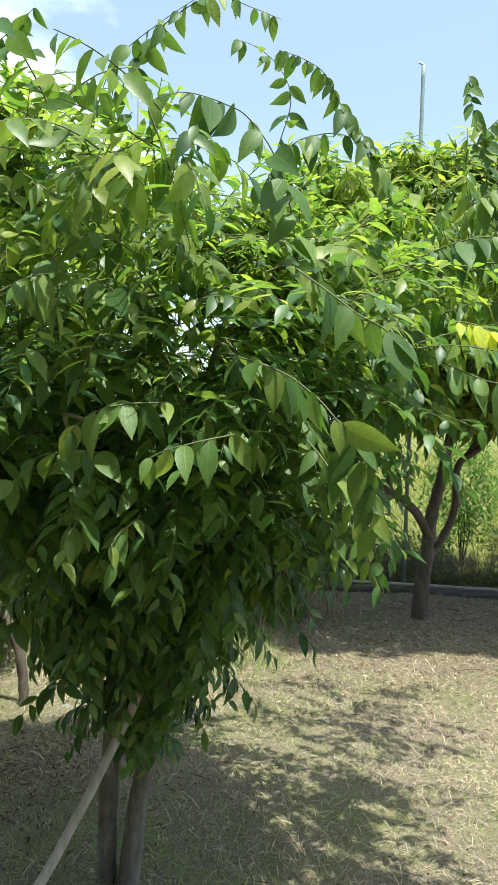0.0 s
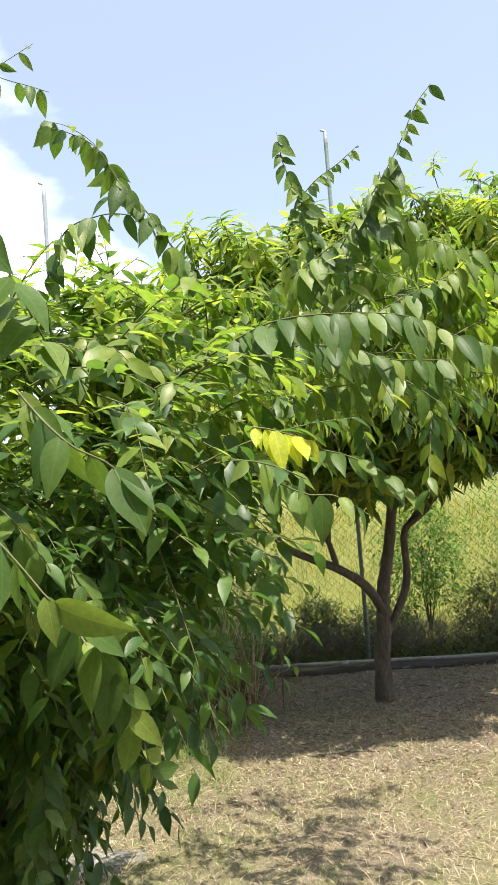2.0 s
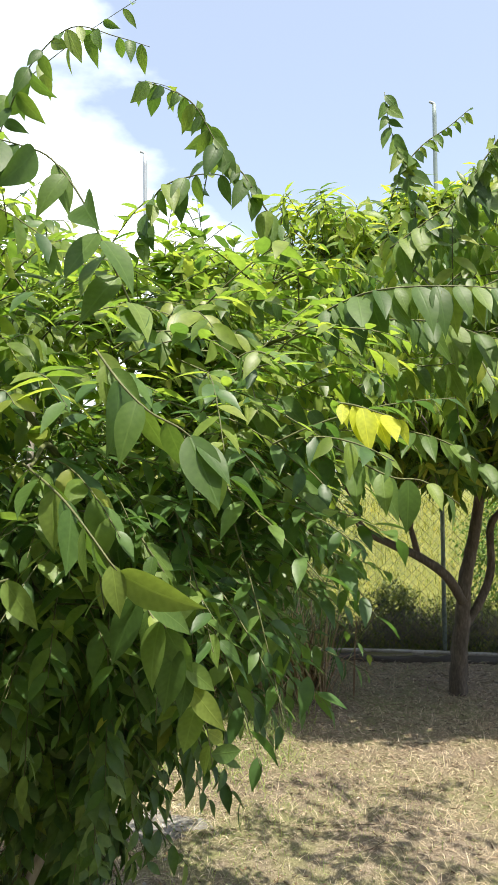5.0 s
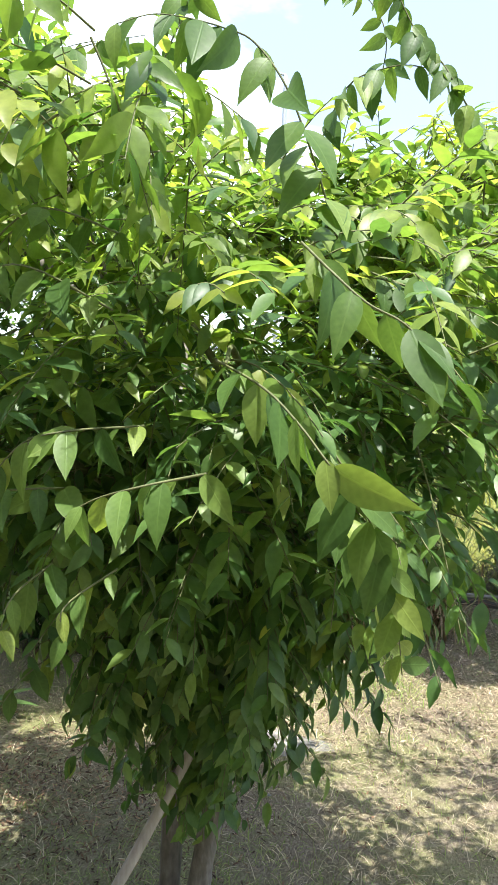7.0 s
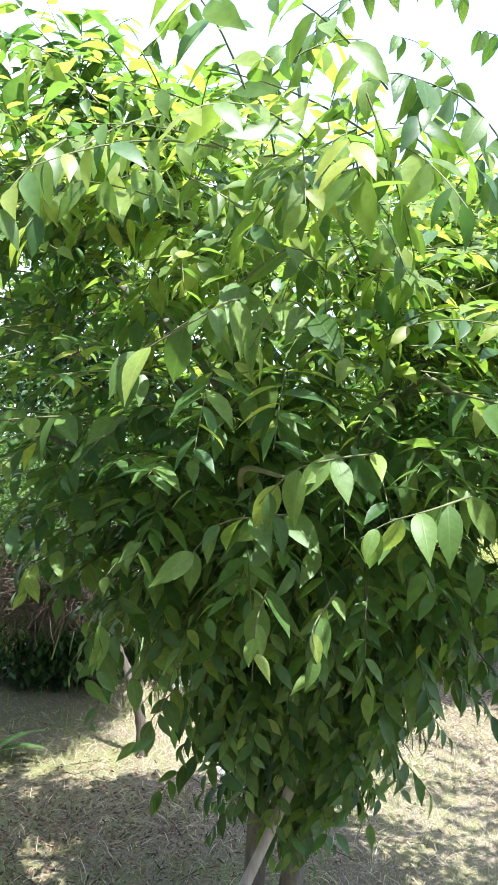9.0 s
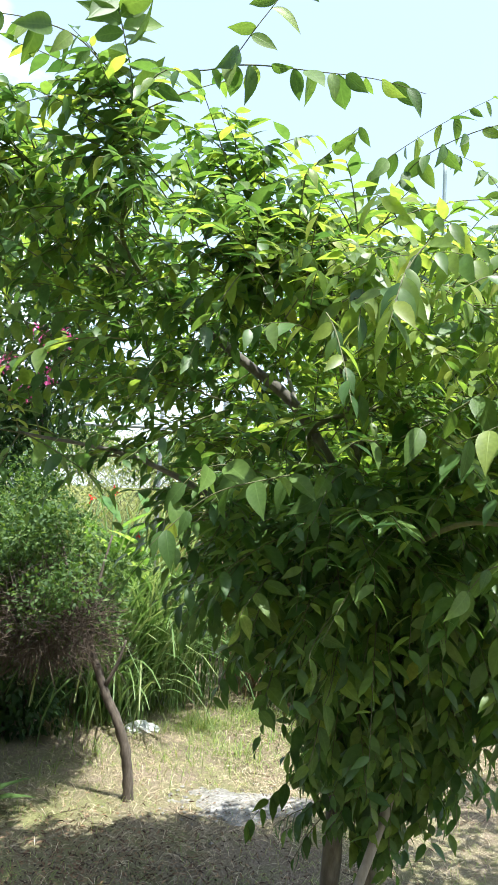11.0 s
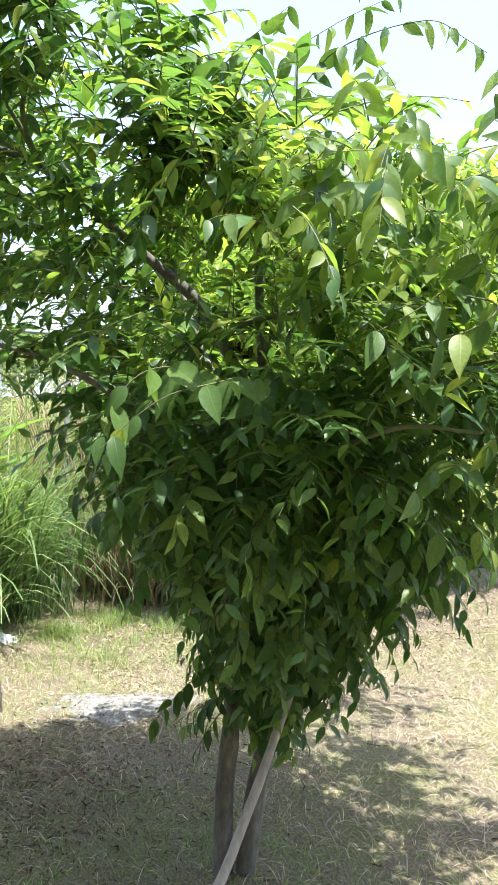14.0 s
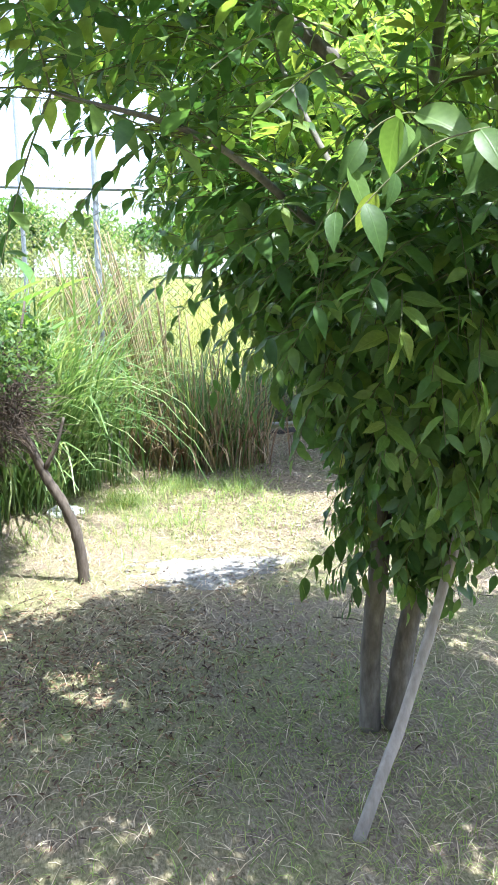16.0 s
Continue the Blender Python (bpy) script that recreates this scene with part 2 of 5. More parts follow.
M_MEADOW = leaf_material("meadow_blade", [(0, (0.10, 0.125, 0.032)), (0.6, (0.215, 0.225, 0.068)), (1, (0.35, 0.315, 0.13))], trans=0.4, gloss=0.6)
M_STRAW = leaf_material("dry_grass_blade", [(0, (0.18, 0.14, 0.095)), (0.5, (0.46, 0.39, 0.28)), (1, (0.72, 0.63, 0.48))], trans=0.25, gloss=0.7, glow=(1, 0.95, 0.8))
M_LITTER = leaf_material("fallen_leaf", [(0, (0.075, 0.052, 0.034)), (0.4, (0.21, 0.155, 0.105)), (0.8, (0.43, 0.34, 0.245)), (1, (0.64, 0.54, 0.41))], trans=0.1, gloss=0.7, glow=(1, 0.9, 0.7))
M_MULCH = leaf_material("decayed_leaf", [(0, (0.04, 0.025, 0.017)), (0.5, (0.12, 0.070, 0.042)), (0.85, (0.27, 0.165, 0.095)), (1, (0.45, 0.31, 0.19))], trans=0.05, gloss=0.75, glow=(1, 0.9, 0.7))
M_WEED = leaf_material("weed_leaf", [(0, (0.06, 0.085, 0.035)), (0.6, (0.14, 0.18, 0.065)), (1, (0.27, 0.29, 0.13))], trans=0.35)
M_PINK = leaf_material("pink_bract", [(0, (0.72, 0.06, 0.30)), (1, (0.92, 0.24, 0.54))], trans=0.4, glow=(0.7, 0.6, 0.6))
M_RED = leaf_material("red_petal", [(0, (0.6, 0.03, 0.02)), (1, (0.8, 0.08, 0.03))], trans=0.3, glow=(0.7, 0.6, 0.6))
M_BARK = rough_material("grey_bark", [(0.3, (0.07, 0.064, 0.052)), (0.5, (0.165, 0.152, 0.128)), (0.7, (0.31, 0.295, 0.258))], 14, 0.9, 0.8, (1, 1, 0.35))
M_BARK_DARK = rough_material("dark_bark", [(0.3, (0.038, 0.030, 0.023)), (0.5, (0.090, 0.072, 0.054)), (0.72, (0.19, 0.155, 0.12))], 16, 0.9, 0.9, (1, 1, 0.35))
M_TWIG = rough_material("green_brown_twig", [(0.3, (0.08, 0.09, 0.035)), (0.7, (0.18, 0.19, 0.08))], 20, 0.8, 0.3)
M_DRYTWIG = rough_material("dry_twig", [(0.3, (0.034, 0.025, 0.017)), (0.7, (0.105, 0.076, 0.05))], 20, 0.9, 0.3)
M_BRUSH = rough_material("dry_grey_brush", [(0.3, (0.10, 0.085, 0.065)), (0.7, (0.26, 0.22, 0.17))], 20, 0.9, 0.3)
M_STICK = rough_material("weathered_pole", [(0.3, (0.20, 0.18, 0.15)), (0.5, (0.36, 0.335, 0.30)), (0.7, (0.54, 0.51, 0.47))], 9, 0.85, 0.5, (1, 1, 0.2))
M_GALV = rough_material("galvanised_steel", [(0.3, (0.34, 0.37, 0.38)), (0.7, (0.58, 0.61, 0.63))], 5, 0.5, 0.15)
M_GALV.node_tree.nodes["Principled BSDF"].inputs["Metallic"].default_value = 0.3
M_WIRE = rough_material("dull_old_wire", [(0.3, (0.025, 0.027, 0.024)), (0.7, (0.07, 0.072, 0.062))], 8, 0.75, 0.1)
M_POSTGREEN = rough_material("grey_green_post_paint", [(0.3, (0.17, 0.22, 0.20)), (0.7, (0.32, 0.38, 0.36))], 6, 0.55, 0.2)
M_PIPE = rough_material("old_plastic_pipe", [(0.35, (0.20, 0.18, 0.15)), (0.55, (0.40, 0.37, 0.33)), (0.75, (0.66, 0.64, 0.60))], 3, 0.6, 0.2)
# soil brown taken darker, to stand for the shade under pipe and tree
M_KERB = rough_material("shade_darkened_kerb", [(0.3, (0.030, 0.024, 0.017)), (0.7, (0.085, 0.068, 0.05))], 6, 0.95, 0.6)
M_PALE = rough_material("pale_ash", [(0.38, (0.13, 0.12, 0.095)), (0.52, (0.24, 0.23, 0.205)), (0.67, (0.46, 0.45, 0.43))], 14, 0.95, 0.8, dist=0.02)
M_WHITE = rough_material("crumpled_white_plastic", [(0.3, (0.62, 0.62, 0.60)), (0.7, (0.82, 0.82, 0.80))], 14, 0.5, 0.6)
M_GROUND = ground_material()


# ---------------------------------------------------------------- geometry helpers
class Geo:
    """Collects vertices and faces of one mesh."""

    def __init__(self):
        self.v, self.f, self.count = [], [], 0

    def add(self, verts, faces):
        verts = np.asarray(verts, float).reshape(-1, 3)
        self.v.append(verts)
        for f in faces:
            self.f.append(np.asarray(f, int).reshape(-1, len(f[0])) + self.count)
        self.count += len(verts)

    def tube(self, pts, radii, sides=6, knobs=0.0, rng=None, cap=True):
        p = np.asarray(pts, float)
        k = len(p)
        r = np.broadcast_to(np.asarray(radii, float), (k,)) if np.ndim(radii) else np.full(k, float(radii))
        t = np.gradient(p, axis=0)
        t /= np.linalg.norm(t, axis=1)[:, None] + 1e-9
        ref = np.array([0.31, 0.93, 0.12]) if abs(t[:, 1]).mean() < 0.8 else np.array([1.0, 0.1, 0.1])
        a = np.cross(t, ref)
        a /= np.linalg.norm(a, axis=1)[:, None] + 1e-9
        b = np.cross(t, a)
        ang = np.arange(sides) * 2 * math.pi / sides
        rr = r[:, None] * np.ones((k, sides))
        if knobs and rng is not None:
            rr = rr * (1 + knobs * rng.normal(size=rr.shape))
        v = p[:, None, :] + rr[..., None] * (np.cos(ang)[None, :, None] * a[:, None, :] + np.sin(ang)[None, :, None] * b[:, None, :])
        i = np.arange(k - 1)[:, None] * sides
        j = np.arange(sides)[None, :]
        q = np.stack([i + j, i + (j + 1) % sides, i + sides + (j + 1) % sides, i + sides + j], -1).reshape(-1, 4)
        faces = [q]
        v = v.reshape(-1, 3)
        if cap:
            c0, c1 = k * sides, k * sides + 1
            v = np.vstack([v, p[:1], p[-1:]])
            jj = np.arange(sides)
            tri = np.vstack([np.stack([np.full(sides, c0), (jj + 1) % sides, jj], -1),
                             np.stack([np.full(sides, c1), (k - 1) * sides + jj, (k - 1) * sides + (jj + 1) % sides], -1)])
            faces.append(tri)
        self.add(v, faces)

    def mesh(self, name, material, smooth=True):
        me = bpy.data.meshes.new(name)
        v = np.vstack(self.v)
        me.vertices.add(len(v))
        me.vertices.foreach_set("co", v.ravel())
        sizes = np.concatenate([np.full(len(f), f.shape[1]) for f in self.f])
        loops = np.concatenate([f.ravel() for f in self.f])
        me.loops.add(len(loops))
        me.loops.foreach_set("vertex_index", loops)
        me.polygons.add(len(sizes))
        me.polygons.foreach_set("loop_start", np.concatenate([[0], np.cumsum(sizes)[:-1]]))
        me.polygons.foreach_set("use_smooth", np.full(len(sizes), smooth))
        me.update(calc_edges=True)
        me.validate()
        me.materials.append(material)
        return me


def thing(name, label, category, at=(0, 0, 0), group="", kind=""):
    ob = new(name)
    ob.location = at
    ob.empty_display_size = 0.2
    return tagged(ob, label, category, group, kind)


def part(name, geo, material, parent=None, label="", smooth=True, kind=""):
    """Links what was collected as one mesh object under its thing; the points are in the world's metres."""
    ob = new(name, geo.mesh(name, material, smooth) if isinstance(geo, Geo) else geo)
    if parent is not None:
        ob.parent = parent
        base, up = Vector((0, 0, 0)), parent
        while up is not None:
            base, up = base + up.location, up.parent
        ob.location = -base
    return tagged(ob, label, kind=kind)


def blade_template(stations, fold=0.3, curl=0.16):
    """A leaf 1 long on +y: (place along it, half width); folded up along the midrib, the tip curling down."""
    v, quads, tris = [], [], []
    rows = []
    for s, w in stations:
        z = -curl * s * s
        if w <= 0:
            rows.append([len(v)])
            v.append((0, s, z))
        else:
            rows.append([len(v), len(v) + 1, len(v) + 2])
            v += [(-w, s, z + fold * w), (0, s, z), (w, s, z + fold * w)]
    for a, b in zip(rows, rows[1:]):
        if len(a) == 1:
            tris += [(a[0], b[1], b[0]), (a[0], b[2], b[1])]
        elif len(b) == 1:
            tris += [(a[0], a[1], b[0]), (a[1], a[2], b[0])]
        else:
            quads += [(a[0], a[1], b[1], b[0]), (a[1], a[2], b[2], b[1])]
    return np.array(v), [np.array(f) for f in (quads, tris) if len(f)]


OVATE = blade_template([(0, 0), (0.07, 0.085), (0.2, 0.165), (0.4, 0.205), (0.62, 0.168), (0.82, 0.075), (1, 0)], 0.24, 0.26)
OVATE_LOW = blade_template([(0, 0), (0.22, 0.17), (0.5, 0.23), (0.8, 0.10), (1, 0)], 0.28, 0.2)
LANCE = blade_template([(0, 0), (0.2, 0.09), (0.55, 0.12), (0.85, 0.05), (1, 0)], 0.35, 0.3)
TINY = blade_template([(0, 0), (0.45, 0.26), (1, 0)], 0.25, 0.1)
BLADE = blade_template([(0, 0.012), (0.4, 0.012), (0.75, 0.008), (1, 0)], 0.4, 0.35)


def unit(a):
    return a / (np.linalg.norm(a, axis=-1, keepdims=True) + 1e-9)


def put_leaves(geo, template, p, d, n, length, width=None):
    """Leaves at p, along d, their faces turned to n."""
    tv, tf = template
    p, d, n = np.asarray(p, float), unit(np.asarray(d, float)), np.asarray(n, float)
    x = unit(np.cross(d, n))
    nn = np.cross(x, d)
    length = np.broadcast_to(np.asarray(length, float), (len(p),))
    width = length if width is None else np.broadcast_to(np.asarray(width, float), (len(p),))
    v = (p[:, None, :] + width[:, None, None] * tv[None, :, 0:1] * x[:, None, :]
         + length[:, None, None] * (tv[None, :, 1:2] * d[:, None, :] + tv[None, :, 2:3] * nn[:, None, :]))
    off = np.arange(len(p))[:, None, None] * len(tv)
    geo.add(v.reshape(-1, 3), [(f[None] + off).reshape(-1, f.shape[1]) for f in tf])


def sprig_frames(rng, base, way, length, leaves, droop, size, hang=0.6, start=0.12, flat_on=0.0):
    """One twig with two ranks of leaves. Gives the twig's points and each leaf's place, way, normal and length."""
    s = np.linspace(0, 1, 7)
    way = np.asarray(way, float) / np.linalg.norm(way)
    curve = lambda u: base + length * (way * u[:, None] + np.array([0, 0, -1.0]) * (droop * u * u)[:, None])
    pts = curve(s)
    u = start + (1 - start) * (np.arange(leaves) + 0.5) / leaves
    pos = curve(u)
    tan = unit(way[None] + np.array([0, 0, -1.0]) * (2 * droop * u)[:, None])
    side = unit(np.cross(tan, [0, 0, 1.0]) + 1e-6)
    sgn = np.where(np.arange(leaves) % 2, 1.0, -1.0)[:, None]
    h = hang * (1 - 0.72 * flat_on) * (0.6 + 0.8 * rng.random((leaves, 1)))
    d = unit(0.55 * tan + 0.8 * sgn * side + np.array([0, 0, -1.0]) * h + 0.32 * rng.normal(size=(leaves, 3)))
    flat = np.array([way[0], way[1], 0.0])
    nrm = np.array([0, 0, 0.9 + flat_on]) + 0.9 * (1 - 0.8 * flat_on) * flat / (np.linalg.norm(flat) + 0.2) + 0.38 * rng.normal(size=(leaves, 3))
    shape = 0.62 + 0.38 * np.sin(np.pi * np.clip(0.15 + 0.8 * u, 0, 1))
    ln = size * shape * (0.82 + 0.36 * rng.random(leaves))
    return pts, pos, d, nrm, ln


def smooth_line(pts, steps=5):
    """A rounder line through the points (Catmull-Rom)."""
    p = np.asarray(pts, float)
    q = np.vstack([2 * p[0] - p[1], p, 2 * p[-1] - p[-2]])
    out = []
    for i in range(1, len(q) - 2):
        for k in range(steps):
            t = k / steps
            out.append(0.5 * (2 * q[i] + (q[i + 1] - q[i - 1]) * t + (2 * q[i - 1] - 5 * q[i] + 4 * q[i + 1] - q[i + 2]) * t * t
                              + (3 * q[i] - q[i - 1] - 3 * q[i + 1] + q[i + 2]) * t ** 3))
    return np.array(out + [p[-1]])


def limb(parent, name, pts, r0, r1, material, rng, sides=8, label="", knobs=0.05):
    line = smooth_line(pts)
    g = Geo()
    g.tube(line, np.linspace(r0, r1, len(line)), sides, knobs, rng)
    return part(name, g, material, parent, label)


# ---------------------------------------------------------------- ground
def relief(x, y):
    """Height of the ground: level garden, a low bank rising behind the fence, hills far off."""
    g = 0.012 * np.sin(2.1 * x + 0.6 * y) * np.sin(1.7 * y) + 0.008 * np.sin(5.3 * x) * np.sin(4.1 * y + 1)
    far = np.clip((y - 9.0) / 26.0, 0, 1)
    return g + 1.9 * far ** 1.3


def make_ground():
    def axis(fine0, fine1, step, far):
        a = list(np.arange(fine0, fine1 + 1e-6, step))
        grow = step
        lo, hi = [], []
        x = fine0
        while x > -far:
            grow *= 1.25
            x -= grow
            lo.append(x)
        x, grow = fine1, step
        while x < far:
            grow *= 1.25
            x += grow
            hi.append(x)
        return np.array(lo[::-1] + a + hi)
    xs, ys = axis(-3.5, 4, 0.07, 900), axis(0, 9, 0.07, 900)
    X, Y = np.meshgrid(xs, ys)
    Z = relief(X, Y)
    near = (abs(X) < 5) & (Y < 10) & (Y > -1)
    rng = np.random.default_rng(3)
    Z = Z + np.where(near, rng.normal(0, 0.004, Z.shape), 0)
    w = len(xs)
    i = (np.arange(len(ys) - 1)[:, None] * w + np.arange(w - 1)[None]).ravel()
    g = Geo()
    g.add(np.stack([X, Y, Z], -1), [np.stack([i, i + 1, i + 1 + w, i + w], -1)])
    ob = part("ground", g, M_GROUND)
    return tagged(ob, "dry straw-coloured lawn with bare soil and leaf litter", "ground", kind="structure")


make_ground()


def sky_blocking_wall(name, x0, x1, y0, y1, h, material):
    """A plain added wall, out of the walk's sight, that closes the garden and blocks skylight."""
    g = Geo()
    v = [(x, y, z) for z in (-0.2, h) for x, y in ((x0, y0), (x1, y0), (x1, y1), (x0, y1))]
    g.add(v, [np.array([(3, 2, 1, 0), (4, 5, 6, 7), (0, 1, 5, 4), (1, 2, 6, 5), (2, 3, 7, 6), (3, 0, 4, 7)])])
    tagged(part(name, g, material, smooth=False), "unseen plain dark wall added to hold back skylight", "wall", kind="structure")


# added walls, kept dark so that little light bounces onto the near tree
M_PLASTER = rough_material("dark_plaster", [(0.3, (0.09, 0.085, 0.07)), (0.7, (0.20, 0.185, 0.16))], 3, 0.95, 0.4)
sky_blocking_wall("unseen_wall_south", -4.6, 9.0, -3.0, -2.75, 5.2, M_PLASTER)
sky_blocking_wall("unseen_wall_west", -4.6, -4.35, -2.75, 3.6, 5.2, M_PLASTER)


# ---------------------------------------------------------------- near tree
TRUNK = np.array([-0.42, 2.56])


def near_tree():
    rng = np.random.default_rng(11)
    tree = thing("leafy_tree", "dense drooping leafy green tree with two thin grey trunks", "tree", (TRUNK[0], TRUNK[1], 0))
    limb(tree, "trunk", [(-0.49, 2.60, -0.05), (-0.495, 2.60, 0.3), (-0.48, 2.58, 0.7), (-0.50, 2.52, 1.2), (-0.52, 2.45, 1.75)], 0.036, 0.026, M_BARK, rng, 10, "grey-brown trunk")
    limb(tree, "trunk", [(-0.415, 2.58, -0.05), (-0.385, 2.58, 0.3), (-0.33, 2.56, 0.6), (-0.27, 2.5, 1.1), (-0.25, 2.4, 1.7)], 0.038, 0.026, M_BARK, rng, 10, "grey-brown trunk")
    tips = []

    def branch(pts, a, b):
        limb(tree, "branch", pts, a, b, M_BARK if a > 0.0125 else M_TWIG, rng, 7)
        line = smooth_line(pts, 6)
        tips.append(line[len(line) // 3:])

    branch([(-0.52, 2.45, 1.72), (-0.70, 2.35, 1.96), (-0.86, 2.36, 2.09), (-1.0, 2.38, 2.2), (-1.19, 2.40, 2.34), (-1.40, 2.42, 2.41)], 0.021, 0.009)
    branch([(-1.19, 2.38, 2.33), (-1.24, 2.05, 2.38), (-1.18, 1.8, 2.48), (-1.18, 1.72, 2.60)], 0.008, 0.004)
    branch([(-0.50, 2.35, 1.8), (-0.58, 2.15, 2.05), (-0.61, 2.07, 2.18), (-0.665, 2.06, 2.30), (-0.77, 2.06, 2.38), (-0.85, 2.05, 2.48), (-0.93, 2.03, 2.60)], 0.016, 0.0015)
    branch([(-0.665, 2.06, 2.30), (-0.74, 2.07, 2.31), (-0.80, 2.09, 2.32)], 0.009, 0.006)
    branch([(-0.25, 2.4, 1.68), (-0.40, 2.2, 2.0), (-0.42, 2.28, 2.13), (-0.24, 2.3, 2.15), (-0.06, 2.3, 2.15), (0.14, 2.3, 2.19), (0.34, 2.25, 2.24)], 0.011, 0.002)
    branch([(-0.25, 2.4, 1.68), (-0.05, 2.3, 1.9), (0.2, 2.15, 2.02), (0.4, 1.9, 2.04)], 0.012, 0.003)
    branch([(-0.25, 2.4, 1.68), (0.1, 2.5, 1.98), (0.5, 2.6, 2.16), (0.85, 2.8, 2.25)], 0.010, 0.002)
    branch([(-1.19, 2.38, 2.33), (-1.3, 2.15, 2.44), (-1.48, 1.98, 2.54), (-1.68, 1.85, 2.62)], 0.008, 0.002)
    branch([(-1.19, 2.40, 2.34), (-1.45, 2.35, 2.46), (-1.75, 2.3, 2.52), (-2.0, 2.2, 2.45)], 0.009, 0.003)
    branch([(-0.52, 2.45, 1.7), (-0.68, 2.1, 1.85), (-0.50, 1.95, 1.92), (-0.21, 1.95, 1.96)], 0.01, 0.005)
    branch([(-0.25, 2.4, 1.6), (-0.1, 2.7, 1.95), (0.0, 2.9, 2.3), (0.02, 2.8, 2.45)], 0.012, 0.0015)
    branch([(-0.5, 2.5, 1.5), (-0.6, 2.85, 1.9), (-0.7, 3.1, 2.3), (-0.68, 3.1, 2.42)], 0.015, 0.0015)
    branch([(-0.5, 2.5, 1.6), (-0.45, 2.32, 2.1), (-0.52, 2.3, 2.3), (-0.55, 2.3, 2.45)], 0.008, 0.0015)
    branch([(-0.5, 2.45, 1.4), (-0.85, 2.2, 1.6), (-1.15, 2.0, 1.75), (-1.45, 1.9, 1.8)], 0.013, 0.004)
    branch([(-0.25, 2.45, 1.5), (-0.14, 2.0, 1.72), (-0.08, 1.7, 1.8), (-0.03, 1.5, 1.76)], 0.010, 0.003)
    branch([(-0.45, 2.45, 1.3), (-0.45, 2.0, 1.5), (-0.4, 1.6, 1.62), (-0.3, 1.4, 1.62)], 0.012, 0.003)
    tips = np.vstack(tips)

    # crown: hanging skirt below, wide above, thin at the top
    zs = np.array([0.64, 0.78, 0.92, 1.07, 1.3, 1.6, 1.9, 2.2, 2.5, 2.75, 2.95])
    rs = np.array([0.05, 0.14, 0.31, 0.46, 0.60, 0.84, 1.16, 1.12, 0.86, 0.48, 0.16])
    foliage, twigs = Geo(), Geo()
    P, D, N, L = [], [], [], []
    made = 0
    while made < 1950:
        z = rng.uniform(0.75, 2.95)
        rmax = np.interp(z, zs, rs)
        if rng.random() > (rmax / 1.22) ** 0.8 * (0.7 if z > 1.95 else 1.0):
            continue
        ang = rng.uniform(0, 2 * math.pi)
        f = rng.uniform(0.25, 1.0) ** 0.5
        lump = 1 + 0.16 * math.sin(3 * ang + 2.3 * z) + 0.10 * math.sin(7 * ang - 3 * z)
        r = rmax * f * lump
        c = np.array([np.interp(z, [0.5, 1.2, 1.7, 2.2, 2.9], [-0.40, -0.32, -0.42, -0.68, -0.92]), np.interp(z, [0.5, 0.9, 1.4, 1.9, 2.9], [2.52, 2.43, 2.41, 2.44, 2.31])])
        out = np.array([math.cos(ang), math.sin(ang), 0.0])
        base = np.array([c[0], c[1], z]) + out * max(0.0, r - 0.16)
        if base[1] < 1.6 or (base[0] < -1.42 and base[2] < 2.32) or base[2] < np.interp(base[0], [-1.05, -0.85, -0.64], [1.95, 1.5, 0.4]):
            continue
        if base[2] > np.interp(base[0], [-1.0, -0.62, -0.35, -0.1, 0.3], [2.5, 2.45, 2.36, 2.26, 2.16]) + 0.12 * (base[1] - 2.4):
            continue
        if base[1] < 2.35 and -1.4 < base[0] < -0.5 and abs(base[2] - 1.76 - 0.74 * (-0.52 - base[0])) < 0.13 and rng.random() < 0.8:
            continue
        if base[2] < np.interp(base[0], [0.08, 0.28, 0.46], [0.4, 1.55, 1.75]):
            continue
        up = np.interp(z, [0.4, 1.2, 1.9, 2.4, 2.9], [-0.55, -0.3, 0.1, 0.5, 1.0])
        way = out * rng.uniform(0.35 if z < 1.2 else 0.6, 0.6 if z < 1.2 else 1.0) + np.array([0, 0, up]) + 0.35 * rng.normal(size=3)
        size = rng.uniform(0.054, 0.092)
        pts, pos, d, nrm, ln = sprig_frames(rng, base, way, rng.uniform(0.2, 0.38) if z > 1.3 else rng.uniform(0.1, 0.24), rng.integers(8, 13), rng.uniform(0.1, 0.5), size, rng.uniform(0.1, 1.1) if z < 1.7 else rng.uniform(0.15, 0.8), flat_on=float(np.clip((z - 1.25) / 0.4, 0, 1)) * (rng.random() < 0.85))
        twigs.tube(pts, np.linspace(0.0025, 0.0009, len(pts)), 3, cap=False)
        P.append(pos), D.append(d), N.append(nrm), L.append(ln)
        made += 1
    for k in range(62):
        base = np.array([rng.uniform(-0.75, -0.12), rng.uniform(1.25, 1.8), rng.uniform(2.0, 2.2)])
        way = np.array([-0.2, -0.5, 0.2]) + 0.5 * rng.normal(size=3)
        pts, pos, d, nrm, ln = sprig_frames(rng, base, way, rng.uniform(0.16, 0.28), rng.integers(7, 11), rng.uniform(0.2, 0.5), rng.uniform(0.06, 0.085), rng.uniform(0.3, 1.0))
        twigs.tube(pts, np.linspace(0.002, 0.0008, len(pts)), 3, cap=False)
        P.append(pos), D.append(d), N.append(nrm), L.append(ln)
    for k in range(260):
        base = np.array([rng.uniform(0.1, 1.05), rng.uniform(2.05, 4.3) if k % 4 else rng.uniform(2.0, 2.3), 0])
        base[0] += 0.25 * (base[1] - 1.9) * rng.random()
        base[2] = rng.uniform(1.92, 2.20) + 0.12 * (base[1] - 1.85)
